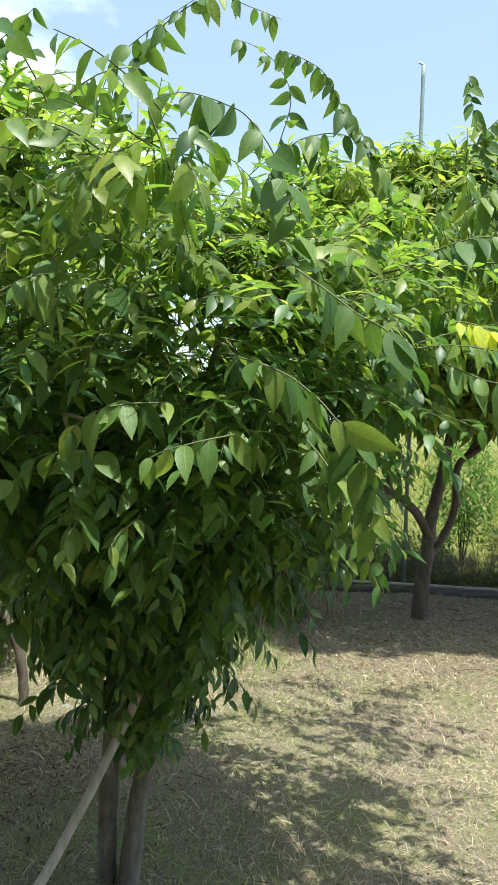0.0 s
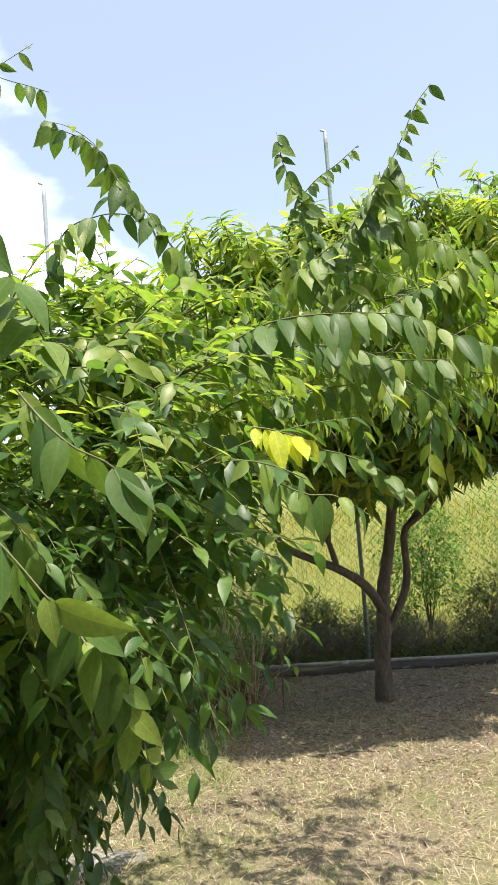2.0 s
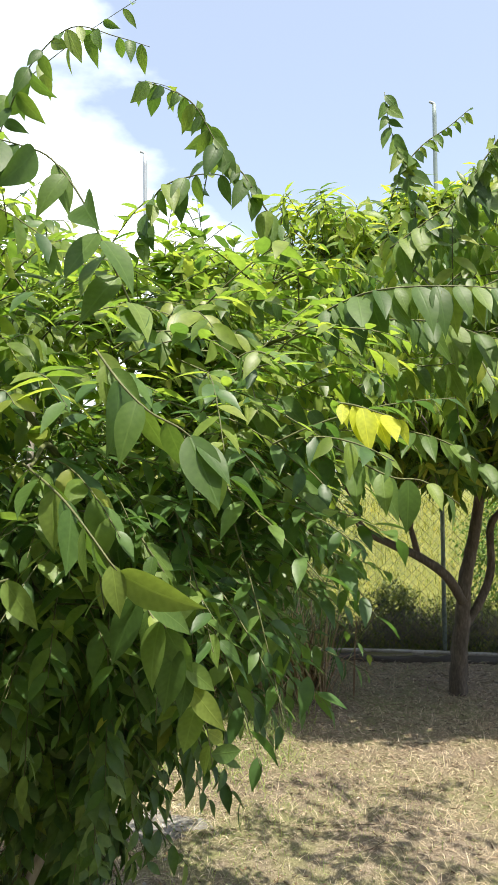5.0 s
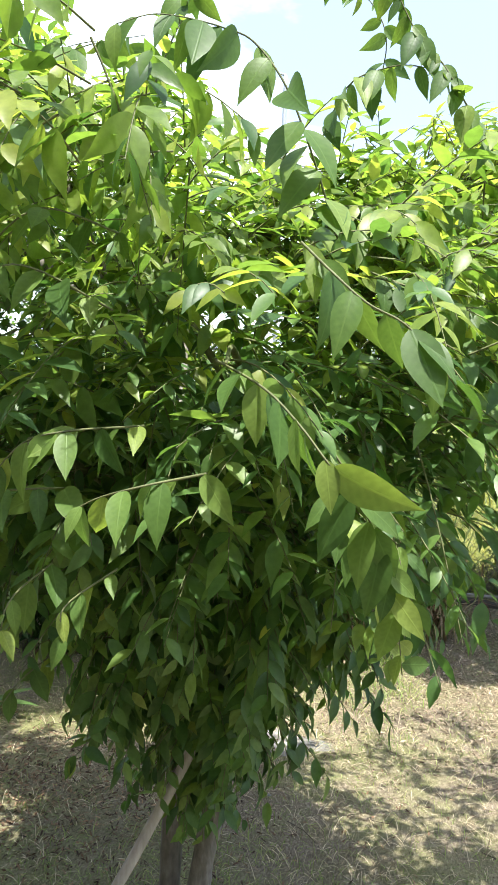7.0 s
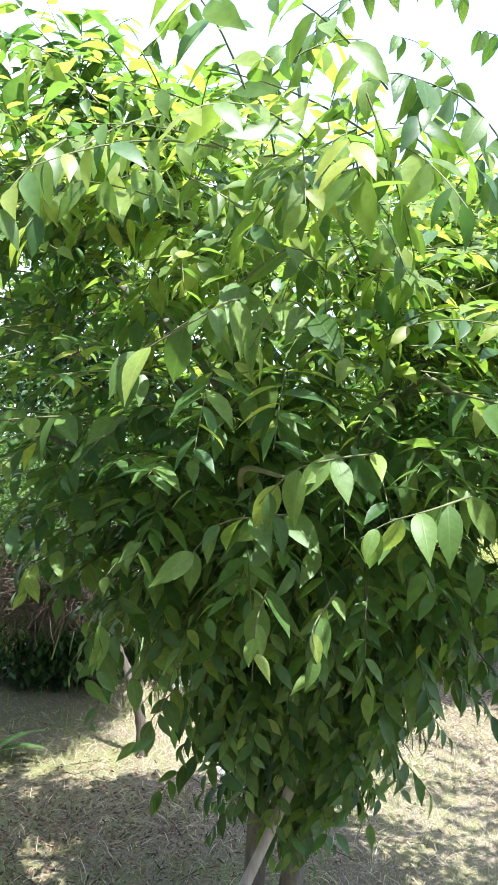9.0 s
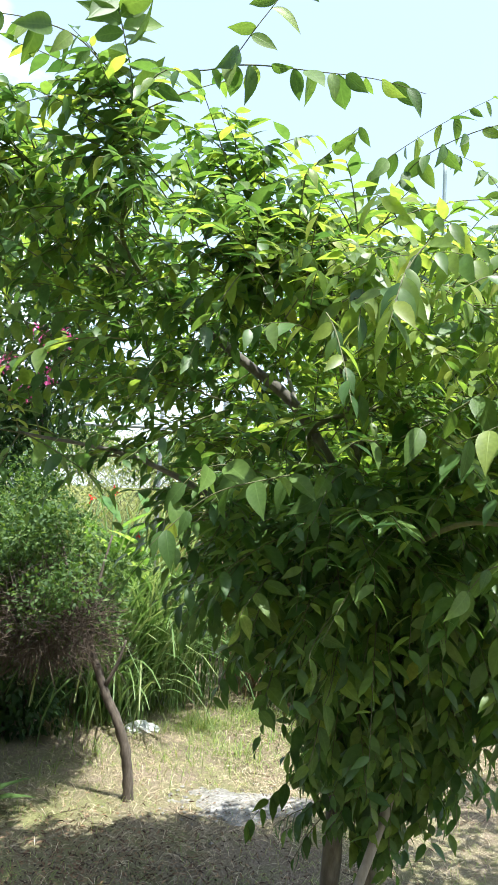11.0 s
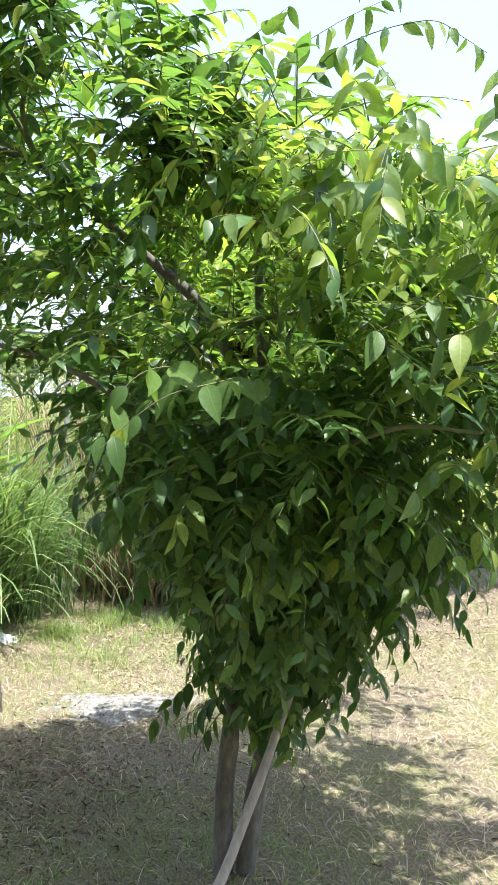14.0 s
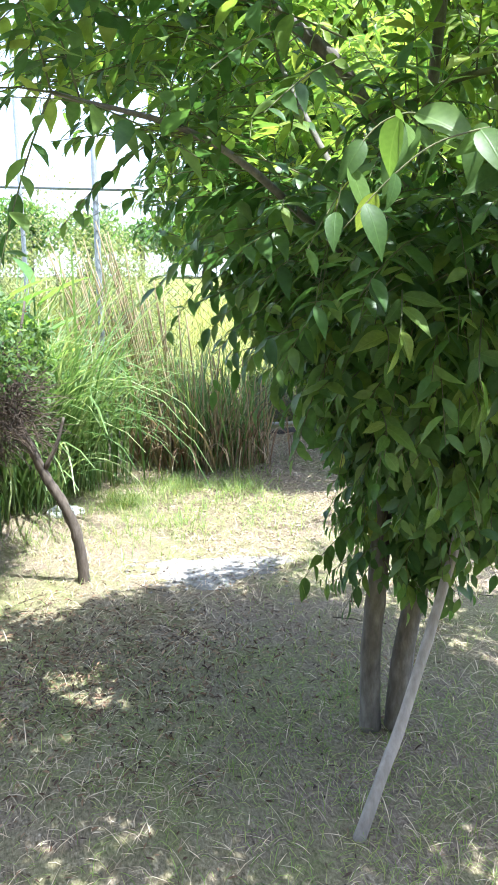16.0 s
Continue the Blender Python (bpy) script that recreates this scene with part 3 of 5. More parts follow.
        if base[1] < 2.7 and base[0] < 0.55 and base[2] > 1.98:
            continue
        way = np.array([0.7, -0.3, 0.15]) + 0.5 * rng.normal(size=3)
        pts, pos, d, nrm, ln = sprig_frames(rng, base, way, rng.uniform(0.2, 0.36), rng.integers(9, 14), rng.uniform(0.15, 0.45), rng.uniform(0.06, 0.085), rng.uniform(0.7, 1.4))
        twigs.tube(pts, np.linspace(0.0025, 0.0009, len(pts)), 3, cap=False)
        P.append(pos), D.append(d), N.append(nrm), L.append(ln)
    for k in range(210):
        u = rng.random()
        base = np.array([0.02 + 0.9 * u, rng.uniform(2.1, 2.75), 0])
        if 0.18 < u < 0.58:
            continue
        base[2] = rng.uniform(1.98, np.interp(u, [0, 0.3, 0.6, 1.0], [2.24, 2.12, 2.24, 2.40])) + 0.2 * (base[1] - 2.1)
        way = np.array([0.25, -0.35, 0.8]) + 0.55 * rng.normal(size=3)
        pts, pos, d, nrm, ln = sprig_frames(rng, base, way, rng.uniform(0.14, 0.26), rng.integers(9, 14), rng.uniform(0.15, 0.5), rng.uniform(0.05, 0.075), rng.uniform(0.9, 1.8))
        twigs.tube(pts, np.linspace(0.002, 0.0008, len(pts)), 3, cap=False)
        P.append(pos), D.append(d), N.append(nrm), L.append(ln)
    for k in range(85):
        base = np.array([rng.uniform(-2.0, -1.15), rng.uniform(2.2, 3.3), 0])
        base[2] = rng.uniform(2.36, 2.62) + 0.16 * (base[1] - 2.2)
        way = np.array([-0.4, 0.1, 0.3]) + 0.6 * rng.normal(size=3)
        pts, pos, d, nrm, ln = sprig_frames(rng, base, way, rng.uniform(0.18, 0.34), rng.integers(9, 14), rng.uniform(0.15, 0.45), rng.uniform(0.06, 0.09), rng.uniform(0.3, 0.9), flat_on=0.8)
        twigs.tube(pts, np.linspace(0.0025, 0.0009, len(pts)), 3, cap=False)
        P.append(pos), D.append(d), N.append(nrm), L.append(ln)
    for k in range(46):
        base = np.array([rng.uniform(-1.75, -1.4), rng.uniform(1.75, 2.25), rng.uniform(2.38, 2.68)])
        way = np.array([-0.6, -0.2, 0.4]) + 0.6 * rng.normal(size=3)
        pts, pos, d, nrm, ln = sprig_frames(rng, base, way, rng.uniform(0.18, 0.3), rng.integers(9, 13), rng.uniform(0.15, 0.45), rng.uniform(0.06, 0.085), rng.uniform(0.3, 0.9), flat_on=0.8)
        twigs.tube(pts, np.linspace(0.0025, 0.0009, len(pts)), 3, cap=False)
        P.append(pos), D.append(d), N.append(nrm), L.append(ln)
    # short shoots on the two trunks, under the skirt
    for k in range(60):
        a, zt = rng.uniform(0, 6.3), rng.uniform(0.56, 0.9)
        base = np.array([-0.46 + 0.09 * math.cos(a), 2.56 + 0.06 * math.sin(a), zt])
        way = np.array([math.cos(a), math.sin(a), -0.3]) + 0.4 * rng.normal(size=3)
        pts, pos, d, nrm, ln = sprig_frames(rng, base, way, rng.uniform(0.06, 0.16), rng.integers(4, 8), rng.uniform(0.2, 0.6), rng.uniform(0.055, 0.08), rng.uniform(0.6, 1.4))
        twigs.tube(pts, np.linspace(0.002, 0.0008, len(pts)), 3, cap=False)
        P.append(pos), D.append(d), N.append(nrm), L.append(ln)
    high = tips[tips[:, 2] > 2.15]
    for k in range(640):
        base = tips[rng.integers(len(tips))] if k < 460 else high[rng.integers(len(high))]
        if base[1] < 1.78 and base[2] < 2.0:
            continue
        way = np.array([base[0] + 0.45, base[1] - 2.4, 0]) * 0.5 + np.array([0, 0, 0.25]) + 0.6 * rng.normal(size=3)
        pts, pos, d, nrm, ln = sprig_frames(rng, base, way, rng.uniform(0.18, 0.36), rng.integers(9, 14), rng.uniform(0.1, 0.5), rng.uniform(0.055, 0.085), rng.uniform(0.3, 1.0), flat_on=0.85)
        twigs.tube(pts, np.linspace(0.0025, 0.0009, len(pts)), 3, cap=False)
        P.append(pos), D.append(d), N.append(nrm), L.append(ln)
    # the dense inside of the crown, which keeps the hanging skirt in shade
    n = 5500
    z = rng.uniform(0.86, 1.75, n)
    ang, f = rng.uniform(0, 2 * math.pi, n), rng.uniform(0, 0.78, n) ** 0.5
    r = np.interp(z, zs, rs) * np.where(z < 1.6, 0.72, 0.62) * f
    ins = np.stack([np.interp(z, [0.5, 1.2, 1.7, 2.2, 2.9], [-0.42, -0.40, -0.45, -0.62, -0.92]) + r * np.cos(ang), 2.62 + r * np.sin(ang), z], -1)
    ins = ins[ins[:, 2] > np.interp(ins[:, 0], [-1.0, -0.66], [1.9, 0.4])]
    n = len(ins)
    put_leaves(foliage, OVATE_LOW, ins, rng.normal(size=(n, 3)) * 0.7 - np.array([0, 0, 0.6]), np.array([0, -0.1, 1.0]) + 0.5 * rng.normal(size=(n, 3)), rng.uniform(0.05, 0.085, n))
    P, D, N, L = np.vstack(P), np.vstack(D), np.vstack(N), np.concatenate(L)
    # the higher a leaf, the likelier it gets the sunlit colour
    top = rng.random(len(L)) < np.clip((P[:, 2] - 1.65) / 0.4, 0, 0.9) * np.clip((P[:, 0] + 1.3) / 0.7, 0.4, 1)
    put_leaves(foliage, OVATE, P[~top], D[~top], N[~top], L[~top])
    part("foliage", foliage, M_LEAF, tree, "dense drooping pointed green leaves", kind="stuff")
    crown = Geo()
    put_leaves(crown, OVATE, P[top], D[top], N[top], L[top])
    part("top_foliage", crown, M_LEAF_TOP_LIT, tree, "top leaves coloured brighter yellow-green for sun shining through them", kind="stuff")
    # the outer sprigs, leaf by leaf: line of the twig, leaves, leaf length, droop, young
    shapes = []
    for k, (fold, curl) in enumerate([(0.35, 0.22), (0.25, 0.36), (0.5, 0.26), (0.2, 0.1)]):
        tv, tf = blade_template([(0, 0), (0.035, 0.06), (0.1, 0.125), (0.2, 0.182), (0.32, 0.212), (0.45, 0.214), (0.58, 0.188), (0.71, 0.138), (0.83, 0.076), (0.93, 0.026), (1, 0)], fold, curl)
        pair = []
        for m in (M_LEAF_ONE, M_LEAF_YOUNG):
            g = Geo()
            g.add(tv, tf)
            pair.append(g.mesh("leaf", m))
        shapes.append(pair)

    def leafy_sprig(pts, count, size, hang, young):
        neat = pts[0][0] > 0.3
        count = int((1.15 if neat and size > 0.06 else 0.72 if count >= 24 else 1.05) * count) + 1
        loose = 0.2 if neat else 0.42
        line = smooth_line(pts, 6)
        g = Geo()
        g.tube(line, np.linspace(0.0021, 0.0008, len(line)), 5)
        sprig = part("sprig", g, M_TWIG, tree)
        u = 0.03 + 0.97 * np.clip((np.arange(count) + 0.5 + 1.4 * loose * rng.uniform(-1, 1, count)) / count, 0, 1)
        run = np.concatenate([[0], np.cumsum(np.linalg.norm(np.diff(line, axis=0), axis=1))])
        idx = np.interp(u * run[-1], run, np.arange(len(line)))
        i0 = np.minimum(idx.astype(int), len(line) - 2)
        pos = line[i0] + (idx - i0)[:, None] * (line[i0 + 1] - line[i0])
        tan = unit(line[i0 + 1] - line[i0])
        steep = abs(tan[:, 2:]) > 0.7
        side = unit(np.where(steep, np.cross(tan, [0.2, -0.95, 0.2]), np.cross(tan, [0, 0, 1.0])) + np.array([1e-4, 0, 0]))
        for j in range(count):
            s = 1.0 if j % 2 else -1.0
            out_way = np.array([0.12, -0.5, 0]) * hang * (0.3 if pos[j][1] < 1.5 else 1.0) * (pos[j][2] < 2.45 or pos[j][0] > 0.3)
            d = unit(0.5 * tan[j] + 0.75 * s * side[j] + out_way + np.array([0, 0, -1.0]) * hang * rng.uniform(1 - 1.6 * loose, 1 + 1.4 * loose) + loose * rng.normal(size=3))
            if hang > 1.0 and pos[j][1] < 1.7:
                d = unit(np.array([d[0], d[1], min(d[2], -0.5)]))
            nrm = np.array([0.1, -0.9, 0.75 if pos[j][2] < 2.4 else -0.3]) + 1.15 * loose * rng.normal(size=3)
            x = unit(np.cross(d, nrm))
            z = np.cross(x, d)
            ln = (1.05 if pos[j][1] < 1.5 else 1.18) * size * (0.72 + 0.28 * math.sin(math.pi * min(1.0, 0.2 + 0.75 * u[j]))) * rng.uniform(0.6, 1.2)
            m = Matrix(((x[0], d[0], z[0], pos[j][0]), (x[1], d[1], z[1], pos[j][1]), (x[2], d[2], z[2], pos[j][2]), (0, 0, 0, 1)))
            lf = new("leaf", shapes[int(rng.integers(4))][young])
            lf.parent = sprig
            lf.matrix_basis = m @ Matrix.Diagonal((ln * rng.uniform(0.9, 1.1), ln, ln, 1))

    leafy_sprig([(0.09, 1.45, 1.928), (0.155, 1.36, 1.865), (0.201, 1.33, 1.825), (0.246, 1.32, 1.80), (0.281, 1.33, 1.765), (0.315, 1.36, 1.72)], 10, 0.098, 1.3, 0)
    leafy_sprig([(-0.045, 1.50, 1.765), (0.067, 1.36, 1.72), (0.129, 1.30, 1.675), (0.167, 1.28, 1.635), (0.197, 1.29, 1.60), (0.224, 1.33, 1.545), (0.238, 1.37, 1.485), (0.25, 1.40, 1.42)], 20, 0.094, 1.3, 0)
    leafy_sprig([(0.12, 1.52, 1.60), (0.17, 1.46, 1.54), (0.215, 1.45, 1.47), (0.245, 1.46, 1.40), (0.255, 1.47, 1.33)], 14, 0.060, 0.9, 0)
    leafy_sprig([(0.09, 1.66, 1.66), (0.124, 1.60, 1.63), (0.175, 1.60, 1.56), (0.209, 1.62, 1.525), (0.235, 1.62, 1.49)], 9, 0.062, 0.8, 0)
    leafy_sprig([(0.10, 1.68, 1.50), (0.15, 1.62, 1.45), (0.20, 1.60, 1.38), (0.23, 1.60, 1.31)], 9, 0.050, 0.8, 0)
    leafy_sprig([(-0.02, 1.4, 1.60), (-0.08, 1.31, 1.585), (-0.14, 1.3, 1.565), (-0.18, 1.3, 1.54)], 7, 0.080, 1.2, 0)
    leafy_sprig([(0.10, 1.72, 1.98), (0.07, 1.58, 2.10), (0.033, 1.55, 2.19), (-0.023, 1.56, 2.265), (-0.067, 1.55, 2.285), (-0.115, 1.52, 2.29), (-0.15, 1.46, 2.27), (-0.19, 1.42, 2.24)], 16, 0.096, 1.5, 0)
    leafy_sprig([(0.10, 1.95, 1.99), (0.20, 1.87, 1.94), (0.28, 1.86, 1.91), (0.40, 1.86, 1.86)], 9, 0.088, 1.5, 0)
    leafy_sprig([(0.36, 1.85, 2.03), (0.49, 1.76, 2.07), (0.63, 1.75, 2.075), (0.75, 1.75, 2.06), (0.83, 1.75, 2.02), (0.93, 1.75, 1.98)], 30, 0.080, 2.4, 0)
    leafy_sprig([(0.432, 1.64, 1.862), (0.467, 1.60, 1.852), (0.503, 1.60, 1.840), (0.538, 1.60, 1.828)], 6, 0.060, 1.8, 1)
    leafy_sprig([(0.42, 1.8, 1.80), (0.52, 1.69, 1.74), (0.58, 1.69, 1.73), (0.64, 1.69, 1.69)], 6, 0.080, 1.0, 0)
    leafy_sprig([(0.55, 2.0, 2.22), (0.65, 2.0, 2.29), (0.71, 2.0, 2.32), (0.78, 2.0, 2.33), (0.85, 2.0, 2.33)], 16, 0.078, 2.2, 0)
    leafy_sprig([(0.60, 1.98, 2.04), (0.69, 1.9, 2.09), (0.75, 1.9, 2.12), (0.82, 1.9, 2.15), (0.89, 1.9, 2.18), (0.94, 1.9, 2.23)], 20, 0.070, 2.2, 0)
    leafy_sprig([(0.55, 2.0, 1.84), (0.63, 1.9, 1.81), (0.70, 1.9, 1.77), (0.78, 1.9, 1.70)], 9, 0.066, 1.2, 0)
    leafy_sprig([(0.08, 1.75, 1.53), (0.16, 1.62, 1.52), (0.22, 1.6, 1.50), (0.26, 1.6, 1.46)], 6, 0.062, 0.9, 0)
    leafy_sprig([(-0.55, 2.3, 2.43), (-0.53, 2.3, 2.60), (-0.47, 2.3, 2.74), (-0.34, 2.3, 2.85), (-0.22, 2.3, 2.93), (-0.08, 2.3, 3.01)], 17, 0.082, 1.5, 0)
    leafy_sprig([(-0.22, 1.5, 1.84), (-0.28, 1.36, 1.88), (-0.31, 1.3, 1.86), (-0.34, 1.28, 1.80)], 6, 0.098, 1.1, 0)
    leafy_sprig([(-0.82, 1.8, 1.72), (-0.91, 1.6, 1.73), (-0.98, 1.58, 1.71), (-1.03, 1.58, 1.65), (-1.05, 1.58, 1.58)], 9, 0.092, 0.9, 0)
    leafy_sprig([(-0.80, 1.85, 1.46), (-0.86, 1.73, 1.40), (-0.87, 1.72, 1.35)], 5, 0.074, 1.0, 0)
    leafy_sprig([(-0.62, 1.85, 1.76), (-0.68, 1.71, 1.72), (-0.69, 1.70, 1.64)], 5, 0.085, 1.0, 0)
    leafy_sprig([(-0.62, 1.85, 1.40), (-0.70, 1.72, 1.31), (-0.69, 1.70, 1.24)], 5, 0.070, 0.9, 0)
    leafy_sprig([(0.60, 2.05, 2.18), (0.67, 1.95, 2.28), (0.71, 1.95, 2.34), (0.76, 1.95, 2.41), (0.81, 1.95, 2.49), (0.85, 1.95, 2.57), (0.89, 1.95, 2.62)], 46, 0.046, 1.5, 0)
    leafy_sprig([(0.70, 1.98, 2.33), (0.76, 1.96, 2.41), (0.80, 1.96, 2.45)], 9, 0.074, 2.0, 0)
    leafy_sprig([(0.56, 2.1, 2.36), (0.58, 2.1, 2.42), (0.63, 2.1, 2.48), (0.69, 2.1, 2.52), (0.74, 2.1, 2.56)], 30, 0.036, 1.4, 0)
    leafy_sprig([(0.36, 1.98, 2.2), (0.28, 1.9, 2.31), (0.25, 1.9, 2.36), (0.20, 1.9, 2.42), (0.15, 1.9, 2.51), (0.09, 1.9, 2.55), (0.03, 1.9, 2.57)], 26, 0.062, 1.8, 0)
    leafy_sprig([(0.0, 2.0, 2.26), (0.07, 1.9, 2.33), (0.14, 1.9, 2.36), (0.20, 1.9, 2.36), (0.28, 1.9, 2.33)], 15, 0.072, 2.0, 0)
    leafy_sprig([(0.52, 1.9, 2.05), (0.63, 1.8, 2.02), (0.71, 1.8, 1.99), (0.80, 1.8, 1.98), (0.87, 1.8, 1.98)], 15, 0.072, 2.2, 0)
    leafy_sprig([(0.0, 2.08, 2.08), (0.08, 2.0, 2.11), (0.16, 2.0, 2.115), (0.26, 2.0, 2.12), (0.37, 2.0, 2.12)], 16, 0.070, 2.0, 0)
    leafy_sprig([(0.46, 2.08, 1.93), (0.56, 2.0, 1.96), (0.65, 2.0, 1.97), (0.74, 2.0, 1.97), (0.84, 2.0, 1.95)], 16, 0.070, 2.0, 0)
    leafy_sprig([(-0.90, 2.06, 2.24), (-0.83, 2.0, 2.30), (-0.74, 2.0, 2.42), (-0.64, 2.0, 2.50), (-0.53, 2.0, 2.52), (-0.47, 2.0, 2.50)], 17, 0.085, 1.2, 0)
    leafy_sprig([(-0.80, 1.98, 2.46), (-0.72, 1.9, 2.55), (-0.66, 1.9, 2.61), (-0.60, 1.9, 2.67)], 13, 0.062, 1.6, 0)
    leafy_sprig([(-0.40, 1.78, 1.78), (-0.39, 1.7, 1.83), (-0.36, 1.7, 1.90), (-0.30, 1.7, 1.92), (-0.24, 1.7, 1.90), (-0.20, 1.7, 1.84)], 14, 0.080, 1.4, 0)
    leafy_sprig([(0.62, 2.15, 2.28), (0.61, 2.1, 2.38), (0.59, 2.1, 2.45), (0.56, 2.1, 2.53), (0.55, 2.1, 2.61)], 30, 0.050, 1.6, 0)
    leafy_sprig([(-0.16, 1.5, 1.66), (-0.22, 1.36, 1.65), (-0.28, 1.35, 1.63), (-0.33, 1.35, 1.58)], 8, 0.094, 1.2, 0)
    leafy_sprig([(-0.30, 1.55, 1.55), (-0.34, 1.41, 1.555), (-0.40, 1.4, 1.54), (-0.46, 1.4, 1.47)], 9, 0.082, 1.3, 0)
    leafy_sprig([(-0.34, 1.55, 1.42), (-0.34, 1.42, 1.38), (-0.34, 1.40, 1.30)], 4, 0.088, 1.2, 0)
    leafy_sprig([(-0.22, 1.55, 1.42), (-0.25, 1.43, 1.38), (-0.24, 1.42, 1.33)], 5, 0.074, 1.0, 0)
    leafy_sprig([(-0.25, 1.6, 1.98), (-0.30, 1.42, 1.98), (-0.38, 1.4, 1.92), (-0.46, 1.4, 1.86), (-0.58, 1.4, 1.79)], 8, 0.088, 1.2, 0)
    leafy_sprig([(-0.75, 1.7, 1.72), (-0.83, 1.52, 1.70), (-0.93, 1.5, 1.67), (-1.0, 1.5, 1.62), (-1.07, 1.5, 1.55)], 8, 0.080, 1.3, 0)
    leafy_sprig([(-1.17, 1.75, 2.50), (-1.19, 1.7, 2.66), (-1.24, 1.7, 2.86), (-1.29, 1.7, 3.05), (-1.31, 1.7, 3.18)], 74, 0.096, 0.3, 0)
    leafy_sprig([(-1.22, 1.68, 2.62), (-1.29, 1.61, 2.68), (-1.38, 1.6, 2.715), (-1.49, 1.6, 2.73), (-1.63, 1.6, 2.72)], 15, 0.082, 1.5, 0)
    leafy_sprig([(-1.17, 1.72, 2.60), (-1.09, 1.7, 2.67), (-0.97, 1.7, 2.70), (-0.89, 1.7, 2.81), (-0.80, 1.7, 2.95), (-0.68, 1.7, 3.17)], 24, 0.072, 0.8, 0)
    leafy_sprig([(-0.97, 1.7, 2.70), (-0.88, 1.74, 2.73), (-0.75, 1.75, 2.73), (-0.59, 1.75, 2.72), (-0.46, 1.75, 2.69)], 14, 0.086, 1.5, 0)
    leafy_sprig([(-0.66, 2.0, 2.36), (-0.60, 1.9, 2.42), (-0.50, 1.9, 2.46), (-0.36, 1.9, 2.47)], 9, 0.078, 1.2, 0)
    leafy_sprig([(0.02, 2.7, 2.62), (0.06, 2.6, 2.74), (0.02, 2.6, 2.85), (-0.06, 2.6, 2.92), (-0.14, 2.6, 2.95)], 12, 0.07, 1.3, 0)
    leafy_sprig([(-0.54, 2.50, 0.84), (-0.66, 2.48, 0.74), (-0.74, 2.48, 0.66), (-0.80, 2.48, 0.58)], 10, 0.086, 1.1, 0)
    leafy_sprig([(-0.46, 2.25, 2.60), (-0.379, 2.2, 2.71), (-0.281, 2.1, 2.75), (-0.151, 2.0, 2.76), (-0.047, 2.0, 2.73), (0.03, 2.0, 2.70)], 18, 0.078, 1.6, 0)
    leafy_sprig([(-0.373, 1.42, 1.90), (-0.373, 1.27, 1.865), (-0.407, 1.22, 1.83), (-0.458, 1.22, 1.80), (-0.52, 1.24, 1.77)], 7, 0.082, 1.4, 0)
    for c, k in [((-0.83, 1.84, 1.34), 6), ((-0.64, 1.80, 1.20), 6), ((-0.66, 1.92, 1.01), 5), ((-0.55, 1.84, 1.27), 5), ((-0.79, 1.92, 1.14), 6)]:
        leafy_sprig([(c[0] + 0.04, c[1] + 0.14, c[2] + 0.07), (c[0] + 0.015, c[1] + 0.04, c[2] + 0.035), c, (c[0] - 0.015, c[1] - 0.02, c[2] - 0.03)], k, 0.07, 0.9, 0)
    part("fine_twig", twigs, M_TWIG, tree, kind="stuff")
    return tree


NEAR_TREE = near_tree()


def prop_pole():
    rng = np.random.default_rng(5)
    g = Geo()
    line = smooth_line([(-0.75, 2.12, -0.03), (-0.65, 2.17, 0.15), (-0.565, 2.215, 0.30), (-0.395, 2.31, 0.66), (-0.33, 2.36, 0.82)], 4)
    g.tube(line, np.linspace(0.0185, 0.0135, len(line)), 10, 0.06, rng)
    ob = part("prop_pole", g, M_STICK)
    tagged(ob, "weathered grey wooden pole leaning against the leafy tree", "pole")


prop_pole()


